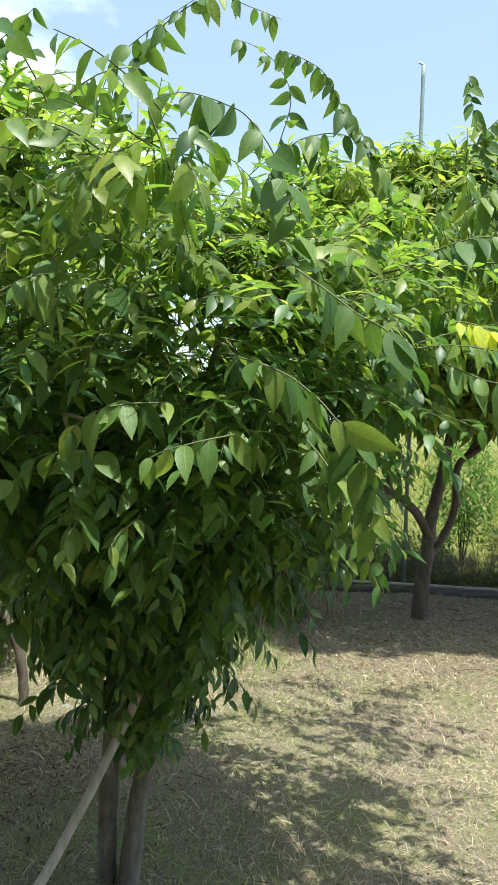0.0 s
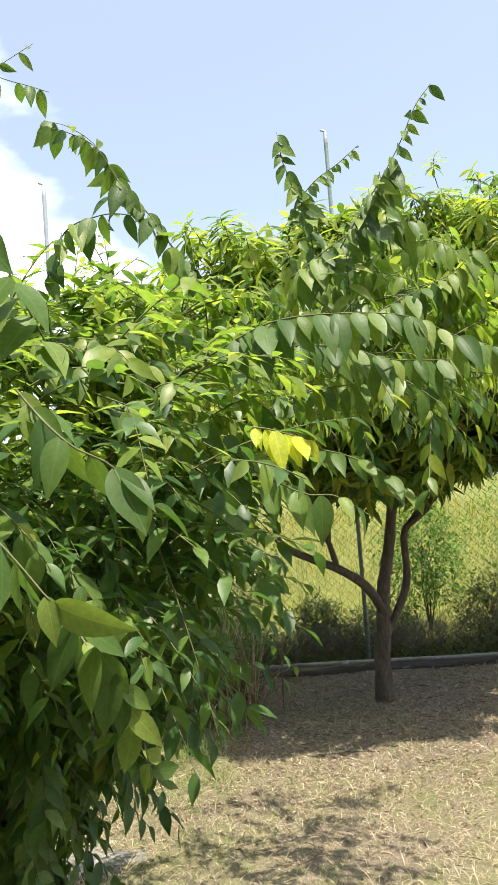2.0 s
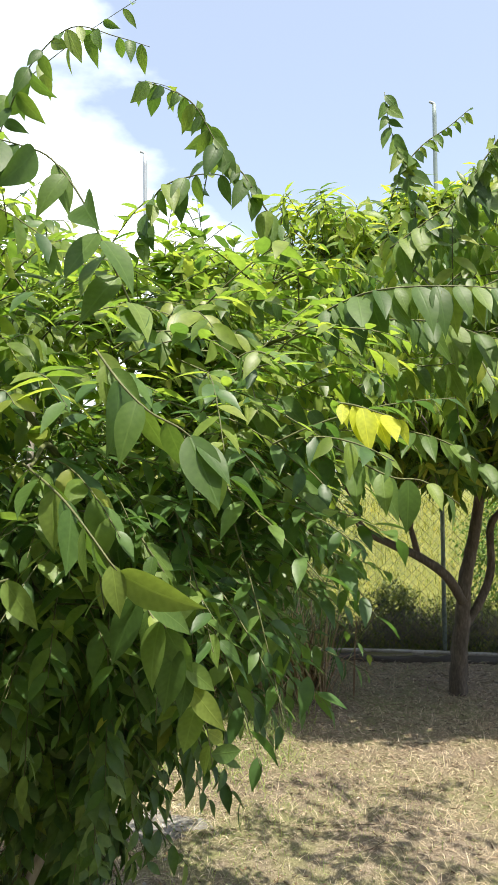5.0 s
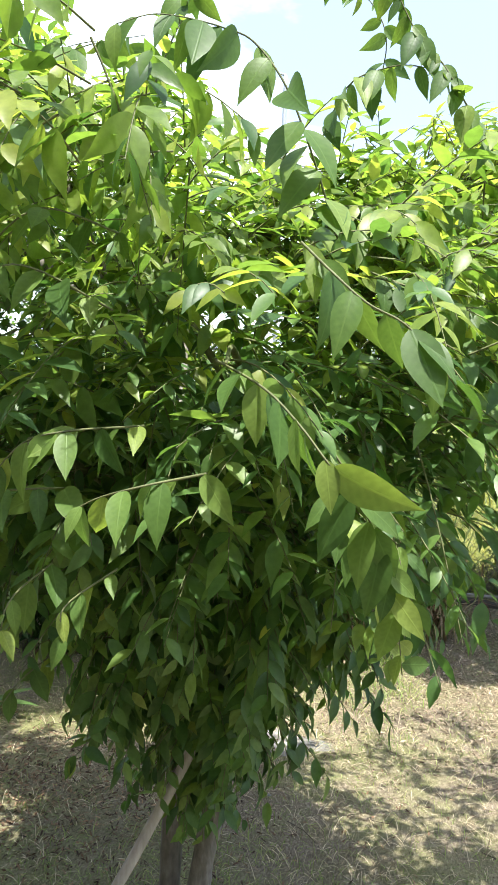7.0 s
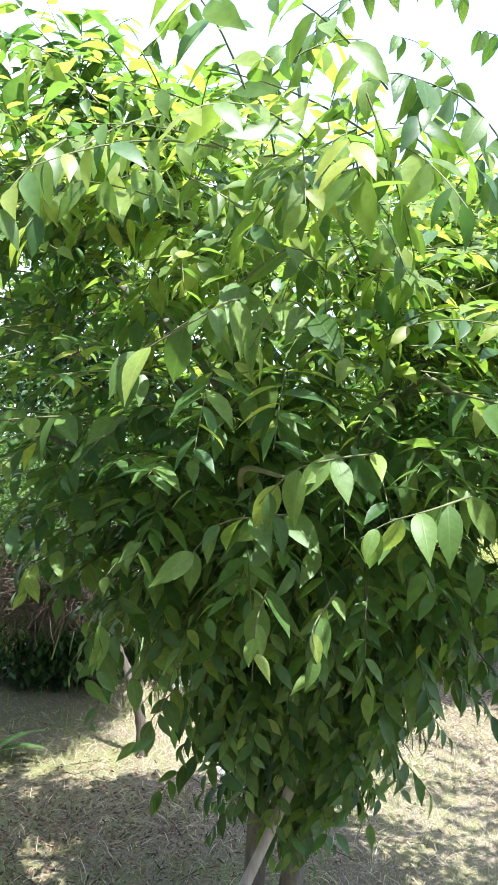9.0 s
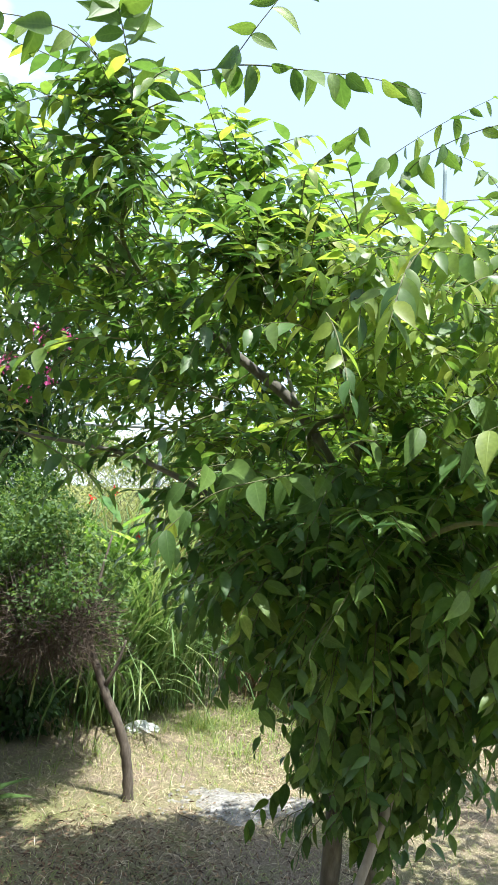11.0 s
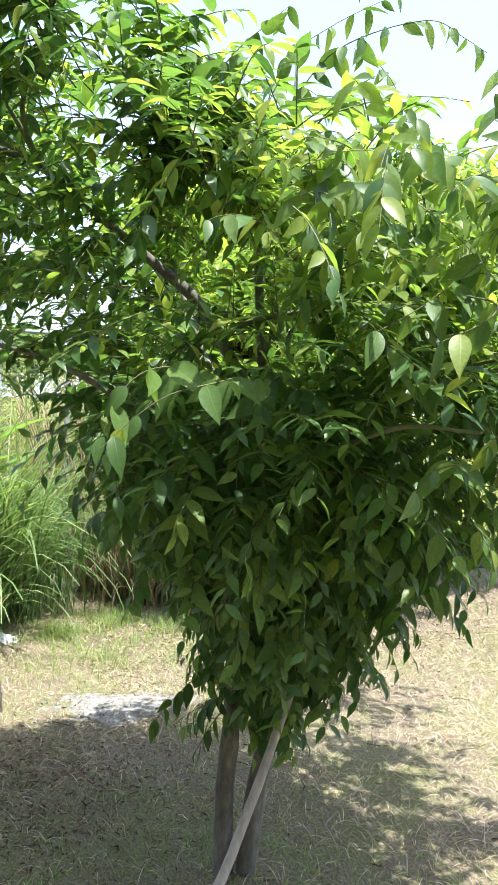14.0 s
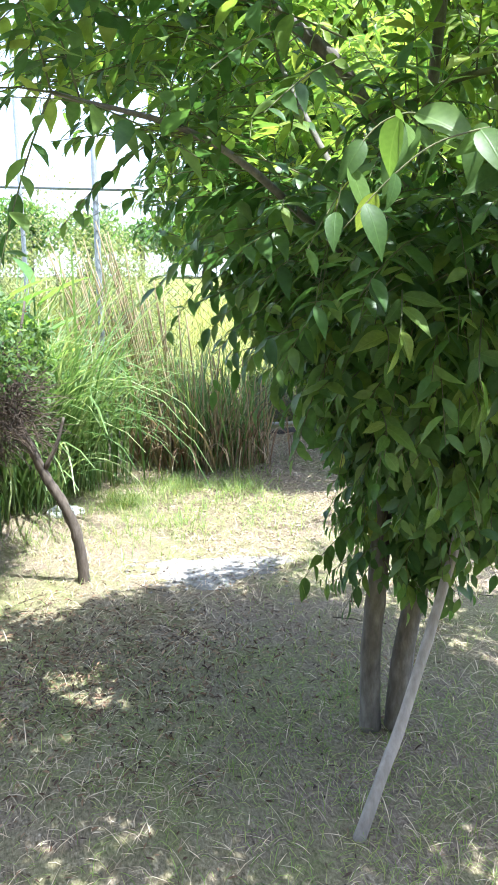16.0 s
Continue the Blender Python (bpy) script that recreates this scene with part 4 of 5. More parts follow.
# ---------------------------------------------------------------- far tree with rosettes of long leaves
def far_tree():
    rng = np.random.default_rng(23)
    K, EYE = 1.073, np.array([0.45, 0.36, 1.744])

    def set_back(pts):
        return [tuple(EYE + K * (np.array(p) - EYE)) for p in pts]

    tree = thing("mango_tree", "mango-like tree with dark forked trunk and bright leaf rosettes", "tree", (1.31, 6.68, 0))
    limb(tree, "trunk", set_back([(1.25, 6.25, -0.06), (1.255, 6.25, 0.15), (1.27, 6.25, 0.42), (1.30, 6.25, 0.67), (1.32, 6.25, 0.95), (1.38, 6.25, 1.22), (1.44, 6.25, 1.56), (1.52, 6.25, 2.0), (1.6, 6.3, 2.7)]), 0.077, 0.03, M_BARK_DARK, rng, 12, "dark brown trunk", 0.06)
    limb(tree, "limb", set_back([(1.30, 6.22, 0.80), (1.17, 6.14, 1.0), (0.98, 6.1, 1.14), (0.78, 6.1, 1.23), (0.56, 6.1, 1.36), (0.52, 6.1, 1.55), (0.41, 6.1, 1.76), (0.3, 6.1, 2.2)]), 0.042, 0.02, M_BARK_DARK, rng, 9)
    limb(tree, "limb", set_back([(0.97, 6.1, 1.14), (0.92, 6.12, 1.34), (0.85, 6.15, 1.46), (0.8, 6.2, 1.8), (0.7, 6.3, 2.4)]), 0.026, 0.012, M_BARK_DARK, rng, 9)
    limb(tree, "limb", set_back([(0.92, 6.12, 1.34), (0.94, 6.1, 1.53), (1.0, 6.0, 1.9), (1.05, 5.9, 2.3)]), 0.02, 0.01, M_BARK_DARK, rng, 9)
    limb(tree, "limb", set_back([(1.30, 6.27, 0.60), (1.43, 6.3, 0.78), (1.52, 6.3, 1.03), (1.53, 6.3, 1.37), (1.69, 6.3, 1.51), (1.84, 6.3, 1.69), (2.04, 6.3, 1.84), (2.5, 6.4, 2.3)]), 0.038, 0.018, M_BARK_DARK, rng, 9)
    limb(tree, "limb", set_back([(1.53, 6.3, 1.38), (1.65, 6.32, 1.53), (1.71, 6.35, 1.66), (1.8, 6.4, 1.9), (1.9, 6.6, 2.5)]), 0.024, 0.012, M_BARK_DARK, rng, 9)
    limb(tree, "limb", set_back([(1.50, 6.25, 1.9), (1.2, 6.6, 2.4), (0.8, 6.8, 2.9)]), 0.025, 0.01, M_BARK_DARK, rng, 9)
    limb(tree, "limb", set_back([(1.56, 6.3, 2.3), (2.0, 6.6, 2.9), (2.6, 6.8, 3.5)]), 0.025, 0.01, M_BARK_DARK, rng, 9)
    lobes = np.array([(1.3, 6.2, 2.5, 1.35, 1.2, 0.95), (0.6, 6.4, 2.95, 0.9, 0.9, 1.05), (2.45, 6.7, 3.1, 1.25, 1.0, 1.2), (3.5, 6.6, 2.7, 1.0, 0.9, 1.0), (1.4, 6.6, 3.3, 0.9, 0.9, 0.8), (1.35, 5.8, 2.05, 1.15, 0.8, 0.45), (2.6, 6.2, 2.1, 1.1, 0.8, 0.5), (0.55, 6.1, 1.95, 0.6, 0.6, 0.4), (1.2, 6.9, 2.1, 1.6, 0.7, 0.5), (0.7, 5.7, 2.35, 0.8, 0.7, 0.6), (1.2, 5.15, 2.5, 1.3, 0.6, 0.5)])
    lobes[:, :3] = EYE + K * (lobes[:, :3] - EYE)
    lobes[:, 3:] *= K
    g, tw = Geo(), Geo()
    P, D, N, L, Y = [], [], [], [], []
    share = lobes[:, 3] * lobes[:, 4] + lobes[:, 5]
    for k in range(4700):
        lb = lobes[rng.choice(len(lobes), p=share / share.sum())]
        o = unit(rng.normal(size=3))
        o[2] = o[2] if rng.random() < 0.75 else abs(o[2])
        f = rng.uniform(0.3, 1.0) ** 0.45 * (1 + 0.12 * math.sin(5 * o[0] + 4 * o[1]) + 0.08 * rng.normal())
        tip = lb[:3] + o * lb[3:] * f
        if tip[2] < 1.70 + 0.16 * math.sin(2.6 * tip[0] + 1.0) + 0.2 * rng.random():
            continue
        stem = unit(o * lb[3:] + np.array([0, 0, 0.6]) + 0.3 * rng.normal(size=3))
        m = int(rng.integers(9, 15))
        a = np.arange(m) * 2.4 + rng.uniform(0, 6)
        s1 = unit(np.cross(stem, [0.2, 0.9, 0.1]))
        s2 = np.cross(stem, s1)
        rad = np.cos(a)[:, None] * s1 + np.sin(a)[:, None] * s2
        h = np.linspace(0.9, -0.1, m)[:, None]
        d = unit(rad + h * stem - np.array([0, 0, 0.35 + 0.4 * rng.random()]) + 0.15 * rng.normal(size=(m, 3)))
        back = np.linspace(0, 0.09, m)[:, None]
        P.append(tip - back * stem), D.append(d), N.append(stem + 0.3 * rng.normal(size=(m, 3)) + np.array([0, 0, 0.6])), L.append(rng.uniform(0.11, 0.20) * (0.8 + 0.4 * rng.random(m)))
        Y.append(np.full(m, (o[2] > 0.25 and f > 0.72 and rng.random() < 0.6)))
        tw.tube(np.array([tip, tip - 0.13 * stem, tip - 0.25 * stem + 0.03 * rng.normal(size=3)]), [0.003, 0.004, 0.005], 3, cap=False)
    P, D, N, L, Y = np.vstack(P), np.vstack(D), np.vstack(N), np.concatenate(L), np.concatenate(Y)
    young = Geo()
    put_leaves(young, LANCE, P[Y], D[Y], N[Y], L[Y], 1.25 * L[Y])
    part("young_foliage", young, M_MANGO_NEW, tree, "bright yellow-green young leaf rosettes", kind="stuff")
    Y = ~Y
    put_leaves(g, LANCE, P[Y], D[Y], N[Y], L[Y], 1.15 * L[Y])
    part("foliage", g, M_MANGO, tree, "rosettes of long glossy green leaves", kind="stuff")
    part("fine_twig", tw, M_BARK_DARK, tree, kind="stuff")


far_tree()


# ---------------------------------------------------------------- fence
FENCE_Y, FENCE_H = 8.0, 2.35


def fence():
    rng = np.random.default_rng(31)
    top = thing("chain_link_fence", "tall grey chain-link fence on steel posts", "fence", (1.4, FENCE_Y, 0))
    for k, (x, h) in enumerate([(-4.5, 5.2), (-1.57, 5.1), (1.38, 5.42), (4.33, 5.4), (-0.90, 2.85), (-3.1, 2.38)]):
        g = Geo()
        g.tube([(x, FENCE_Y, -0.2), (x, FENCE_Y, 1.5), (x, FENCE_Y, h - 0.12), (x, FENCE_Y, h)], 0.021 if h > 3 else 0.03, 10)
        post = part("post", g, M_POSTGREEN if x > 0 else M_GALV, top)
        if h > 3:
            b = Geo()
            b.tube([(x, FENCE_Y, h - 0.02), (x, FENCE_Y, h + 0.01), (x - 0.05, FENCE_Y - 0.02, h + 0.02)], 0.012, 6)
            part("bracket", b, M_GALV, post)
    g = Geo()
    g.tube([(-8, FENCE_Y, FENCE_H), (0, FENCE_Y, FENCE_H + 0.01), (9, FENCE_Y, FENCE_H)], 0.02, 8)
    part("top_rail", g, M_GALV, top)
    mesh, pitch = Geo(), 0.044
    n = int(round(FENCE_H / pitch))
    zz = 0.04 + np.arange(n) * pitch
    for i in range(int(13 / pitch)):
        x0 = -5.5 + i * pitch
        side = np.where(np.arange(n) % 2, 0.5, -0.5) * pitch * (1 if i % 2 else -1)
        pts = np.stack([x0 + side, FENCE_Y - 0.03 + 0.003 * np.sign(side), zz], -1)
        mesh.tube(pts, 0.0026, 3, cap=False)
    part("wire_mesh", mesh, M_WIRE, top, "diamond wire mesh", smooth=False)


fence()


def water_pipe():
    g = Geo()
    x = np.linspace(-0.9, 5.5, 26)
    rng = np.random.default_rng(8)
    y = 7.755 - 0.035 * x + 0.012 * np.sin(1.3 * x)
    g.tube(np.stack([x, y, 0.085 + 0.006 * np.sin(2.1 * x)], -1), 0.017, 10)
    for cx in (1.1, 3.2):
        g.tube([(cx - 0.05, 7.755 - 0.035 * cx, 0.085), (cx + 0.05, 7.755 - 0.035 * cx, 0.085)], 0.022, 10)
    tagged(part("water_pipe", g, M_PIPE), "pale grey pipe along the foot of the chain-link fence", "pipe")
    # low kerb whose dark colour carries the shade below the pipe
    k = Geo()
    n = 60
    xs = np.linspace(-4.5, 6.5, n)
    prof = np.array([(0.0, -0.1), (-0.02, 0.01), (0.03, 0.025), (0.16, 0.035), (0.2, -0.1)])
    v = np.array([[(a, 7.72 - 0.035 * a + py, pz + 0.012 * rng.normal() * (pz > 0)) for py, pz in prof] for a in xs])
    m = len(prof)
    i = (np.arange(n - 1)[:, None] * m + np.arange(m - 1)[None]).ravel()
    k.add(v, [np.stack([i, i + m, i + m + 1, i + 1], -1)])
    tagged(part("fence_kerb", k, M_KERB), "low earthen kerb under the fence, coloured dark for the shade below the pipe", "kerb", kind="structure")


water_pipe()


# ---------------------------------------------------------------- planting along the fence
def arc_blades(geo, base, heading, length, width, bend, lift, segs=8):
    """Long grass blades that rise from base and arch over towards heading (radians)."""
    n = len(base)
    s = np.linspace(0, 1, segs + 1)[None, :]
    ang = lift[:, None] - bend[:, None] * s ** 1.5
    step = length[:, None] / segs
    h = np.concatenate([np.zeros((n, 1)), np.cumsum(np.cos(ang[:, 1:]) * step, 1)], 1)
    v = np.concatenate([np.zeros((n, 1)), np.cumsum(np.sin(ang[:, 1:]) * step, 1)], 1)
    cx, sx = np.cos(heading)[:, None], np.sin(heading)[:, None]
    c = np.stack([base[:, 0:1] + h * cx, base[:, 1:2] + h * sx, base[:, 2:3] + v], -1)
    w = (width[:, None] * np.minimum(1.0, 0.35 + 2.2 * s) * np.clip(1.15 - s, 0, 1) ** 0.6)[..., None] * 0.5
    across = np.stack([-sx, cx, 0 * cx], -1)
    up = np.array([0, 0, 1.0])
    rows = np.stack([c - w * across + 0.35 * w * up, c, c + w * across + 0.35 * w * up], 2)
    k = segs + 1
    off = (np.arange(n)[:, None, None] * k + np.arange(segs)[None, :, None]) * 3
    q = np.array([[0, 1, 4, 3], [1, 2, 5, 4]])
    geo.add(rows.reshape(-1, 3), [(off[..., None] + q[None, None]).reshape(-1, 4)])


def tuft(rng, centre, spread, count, length, width, bend, lift=(1.2, 1.55)):
    b = np.stack([rng.normal(centre[0], spread[0], count), rng.normal(centre[1], spread[1], count), np.full(count, -0.01)], -1)
    g = Geo()
    arc_blades(g, b, rng.uniform(0, 2 * math.pi, count), rng.uniform(*length, count), rng.uniform(*width, count), rng.uniform(*bend, count), rng.uniform(*lift, count))
    return g


def reeds():
    rng = np.random.default_rng(41)
    for c, n, ln, bend in [((-1.38, 6.08), 210, (1.2, 2.0), (0.5, 2.1)), ((-1.74, 5.85), 240, (1.3, 2.1), (0.6, 2.3)), ((-2.2, 5.9), 200, (1.2, 2.1), (0.7, 2.3)), ((-1.62, 5.6), 120, (0.7, 1.35), (1.0, 2.6)), ((-1.12, 6.25), 90, (0.8, 1.5), (0.3, 1.5)), ((-2.65, 6.0), 160, (1.0, 1.9), (0.5, 1.9))]:
        t = thing("reed_clump", "clump of long arching bright green grass blades by the fence", "plant", (c[0], c[1], 0), group="reed clumps by the fence")
        part("blade", tuft(rng, c, (0.13, 0.12), n, ln, (0.013, 0.026), bend), M_REED, t, kind="stuff")


reeds()


def cane_clump():
    """Dry canes that lean over, with blades of their own, in front of the fence."""
    rng = np.random.default_rng(43)
    for c, n, hh, lean, dry, green in [((-0.60, 6.85), 28, (1.3, 2.0), -0.28, 60, 24), ((-0.40, 6.50), 18, (1.0, 1.6), -0.20, 80, 36), ((-0.20, 6.40), 26, (0.45, 1.05), 0.0, 70, 90), ((0.10, 6.45), 26, (0.35, 0.8), 0.04, 130, 50), ((-0.22, 7.2), 10, (0.5, 1.0), 0.0, 70, 60)]:
        t = thing("cane_clump", "clump of dry brown canes and grassy green blades", "plant", (c[0], c[1], 0), group="cane clumps by the fence")
        for k in range(n):
            g = Geo()
            b = np.array([rng.normal(c[0], 0.09), rng.normal(c[1], 0.09), -0.03])
            h = rng.uniform(*hh)
            tip = b + np.array([lean * h * rng.uniform(0.5, 1.3) + rng.normal(0, 0.08), rng.normal(0, 0.12), h])
            mid = (b + tip) / 2 + 0.025 * rng.normal(size=3)
            line = smooth_line([b, mid, tip], 3)
            g.tube(line, np.linspace(0.011, 0.005, len(line)), 5)
            part("cane", g, M_CANE, t)
        part("dry_blade", tuft(rng, c, (0.12, 0.10), dry, (0.35, 0.9), (0.010, 0.018), (0.5, 2.8)), M_DRYBLADE, t, "brown withered blades", kind="stuff")
        part("green_blade", tuft(rng, c, (0.13, 0.10), green, (0.6, 1.25), (0.010, 0.018), (0.1, 1.2)), M_REED, t, kind="stuff")


cane_clump()


def ball_points(rng, n, centre, radii, inner=0.3):
    o = unit(rng.normal(size=(n, 3)))
    f = rng.uniform(inner, 1, (n, 1)) ** 0.5 * (1 + 0.13 * np.sin(5 * o[:, :1] + 3 * o[:, 2:]) + 0.1 * rng.normal(size=(n, 1)))
    return np.asarray(centre) + o * np.asarray(radii) * f, o


def leafy_ball(geo, rng, n, centre, radii, template, size, droop=0.4, inner=0.3):
    p, o = ball_points(rng, n, centre, radii, inner)
    d = o + 0.9 * rng.normal(size=(n, 3)) - np.array([0, 0, droop])
    put_leaves(geo, template, p, d, np.array([0, 0, 1.0]) + 0.6 * o + 0.5 * rng.normal(size=(n, 3)), rng.uniform(*size, n))


def crooked_shrub():
    rng = np.random.default_rng(47)
    t = thing("crooked_shrub", "small green shrub with dry twigs on a crooked thin trunk", "shrub", (-1.32, 4.2, 0))
    limb(t, "trunk", [(-1.345, 4.2, -0.05), (-1.35, 4.2, 0.12), (-1.375, 4.2, 0.28), (-1.425, 4.2, 0.42), (-1.50, 4.22, 0.56), (-1.57, 4.25, 0.72), (-1.66, 4.3, 0.92)], 0.031, 0.02, M_BARK_DARK, rng, 9, "dark crooked trunk", 0.09)
    for pts in ([(-1.50, 4.22, 0.6), (-1.44, 4.2, 0.72), (-1.40, 4.2, 0.85)], [(-1.56, 4.25, 0.72), (-1.8, 4.2, 0.95), (-2.0, 4.2, 1.15)], [(-1.6, 4.28, 0.8), (-1.6, 4.4, 1.1), (-1.55, 4.5, 1.4)], [(-1.66, 4.3, 0.9), (-1.8, 4.5, 1.2), (-1.9, 4.6, 1.5)]):
        limb(t, "branch", pts, 0.014, 0.006, M_BARK_DARK, rng, 6)
    tw = Geo()
    p, o = ball_points(rng, 2800, (-1.90, 4.3, 0.92), (0.45, 0.46, 0.26), 0.05)
    p2, o2 = ball_points(rng, 260, (-1.93, 4.4, 1.14), (0.36, 0.4, 0.24), 0.2)
    p, o = np.vstack([p, p2]), np.vstack([o, o2])
    for a, d in zip(p, unit(o + 0.9 * rng.normal(size=o.shape))):
        if a[2] < 0.6:
            continue
        b = a + d * rng.uniform(0.08, 0.2)
        tw.tube(np.array([a, (a + b) / 2 + 0.015 * rng.normal(size=3), b]), [0.0026, 0.002, 0.001], 3, cap=False)
    part("dry_twig", tw, M_DRYTWIG, t, "tangle of dry brown twigs", kind="stuff")
    g = Geo()
    q, o = ball_points(rng, 48, (-1.88, 4.4, 1.2), (0.44, 0.46, 0.38), 0.25)
    for c in q:
        r = rng.uniform(0.07, 0.17)
        leafy_ball(g, rng, int(11000 * r ** 1.7), c, (r * rng.uniform(0.8, 1.4), r, r * rng.uniform(0.7, 1.2)), TINY, (0.02, 0.045), 0.0, 0.15)
    q, o = ball_points(rng, 26, (-2.25, 4.6, 1.2), (0.48, 0.5, 0.6), 0.25)
    for c in q:
        r = rng.uniform(0.08, 0.2)
        leafy_ball(g, rng, int(9000 * r ** 1.7), c, (r * 1.2, r, r), TINY, (0.02, 0.045), 0.0, 0.15)
    part("foliage", g, M_SHRUB, t, "tiny green leaves", kind="stuff")


crooked_shrub()


def flowering_shrubs():
    rng = np.random.default_rng(53)
    t = thing("bougainvillea", "tall dark bougainvillea shrub with bright pink flower clusters", "shrub", (-2.7, 6.9, 0))
    for pts in ([(-2.7, 6.9, -0.05), (-2.72, 6.88, 0.8), (-2.65, 6.8, 1.6), (-2.5, 6.7, 2.4), (-2.4, 6.6, 3.0)], [(-2.72, 6.9, 0.5), (-2.9, 6.9, 1.4), (-3.1, 6.8, 2.4), (-3.0, 6.8, 3.2)]):
        limb(t, "stem", pts, 0.035, 0.008, M_BARK_DARK, rng, 7)
    g = Geo()
    leafy_ball(g, rng, 7000, (-2.75, 6.8, 2.85), (0.8, 0.6, 0.95), OVATE_LOW, (0.05, 0.085), 0.4, 0.2)
    leafy_ball(g, rng, 5000, (-3.1, 6.7, 1.9), (0.8, 0.6, 0.9), OVATE_LOW, (0.05, 0.085), 0.4, 0.2)
    part("foliage", g, M_DARKSHRUB, t, "small dark green leaves", kind="stuff")
    for c in [(-2.36, 6.45, 2.98), (-2.30, 6.45, 2.93), (-2.48, 6.4, 2.82), (-2.52, 6.35, 2.98), (-2.44, 6.4, 2.6), (-2.62, 6.35, 2.45), (-2.75, 6.3, 2.7)]:
        f = Geo()
        leafy_ball(f, rng, 60, c, (0.10, 0.07, 0.08), TINY, (0.04, 0.06), 0.0, 0.1)
        part("flower", f, M_PINK, t, "bright pink papery bracts", kind="stuff")

    c = thing("canna", "broad-leaved green canna plant with small red flowers", "plant", (-1.66, 6.34, 0))
    for k in range(17):
        x, y = rng.normal(-1.66, 0.17), rng.normal(6.34, 0.09)
        h = rng.uniform(1.0, 1.5)
        s = Geo()
        s.tube(smooth_line([(x, y, -0.03), (x + rng.normal(0, 0.03), y, h * 0.5), (x + rng.normal(0, 0.05), y, h)], 3), [0.012, 0.011, 0.010, 0.009, 0.008, 0.007, 0.006], 6)
        part("stalk", s, M_REED, c)
        lv = Geo()
        m = 7
        zz = np.linspace(0.35, 1.0, m) * h
        a = rng.uniform(0, 6) + np.arange(m) * 2.2
        put_leaves(lv, OVATE, np.stack([np.full(m, x), np.full(m, y), zz], -1), np.stack([np.cos(a), np.sin(a), np.full(m, 0.9)], -1), np.stack([-np.cos(a), -np.sin(a), np.full(m, 1.2)], -1), rng.uniform(0.32, 0.50, m), rng.uniform(0.2, 0.28, m))
        part("foliage", lv, M_CANNA, c, kind="stuff")
    for q in [(-1.80, 6.35, 1.66), (-1.98, 6.3, 1.6), (-1.58, 6.3, 1.33)]:
        f = Geo()
        leafy_ball(f, rng, 9, q, (0.025, 0.02, 0.025), TINY, (0.03, 0.05), 0.0, 0.1)
        part("flower", f, M_RED, c, "small red petals", kind="stuff")
        s = Geo()
        s.tube([(q[0], q[1], q[2] - 0.9), (q[0], q[1], q[2])], 0.005, 5)
        part("flower_stalk", s, M_REED, c)


flowering_shrubs()


def shade_shrubs():
    """Low dark shrubs at the edge of the garden."""
    rng = np.random.default_rng(59)
    for c, r, n, m, lab in [((-2.75, 5.2, 0.85), (0.7, 0.5, 0.85), 5200, M_DARKSHRUB, "dense dark green garden shrub"), ((-3.3, 4.3, 0.5), (0.6, 0.5, 0.5), 1500, M_DARKSHRUB, "dense dark green garden shrub"),
                            ((-3.9, 6.3, 1.4), (0.9, 0.7, 1.4), 2600, M_FINE, "tall bushy green shrub by the fence"), ((-2.3, 5.25, 0.35), (0.45, 0.3, 0.40), 1800, M_DARKSHRUB, "low dark green shrub")]:
        t = thing("garden_shrub", lab, "shrub", (c[0], c[1], 0), group="garden shrubs")
        for k in range(5):
            limb(t, "stem", [(c[0] + rng.normal(0, 0.04), c[1], -0.04), (c[0] + rng.normal(0, 0.1), c[1] + rng.normal(0, 0.1), c[2] * 0.7), (c[0] + rng.normal(0, 0.3), c[1] + rng.normal(0, 0.25), c[2] * 1.4)], 0.014, 0.005, M_BARK_DARK, rng, 5)
        g = Geo()
        leafy_ball(g, rng, n, c, r, OVATE_LOW, (0.045, 0.08), 0.5, 0.2)
        part("foliage", g, m, t, kind="stuff")
    v = thing("variegated_plant", "small plant with striped pale green leaves", "plant", (-2.12, 4.0, 0))
    for k in range(11):
        a = k * 2.4
        g = Geo()
        d = np.array([[math.cos(a), math.sin(a), rng.uniform(0.5, 1.4)]])
        put_leaves(g, LANCE, np.array([[-2.12 + 0.02 * math.cos(a), 4.0 + 0.02 * math.sin(a), 0.02]]), d, np.array([[0, 0, 1.0]]), np.array([rng.uniform(0.2, 0.32)]), np.array([rng.uniform(0.25, 0.3)]))
        part("leaf", g, M_REED, v)


shade_shrubs()


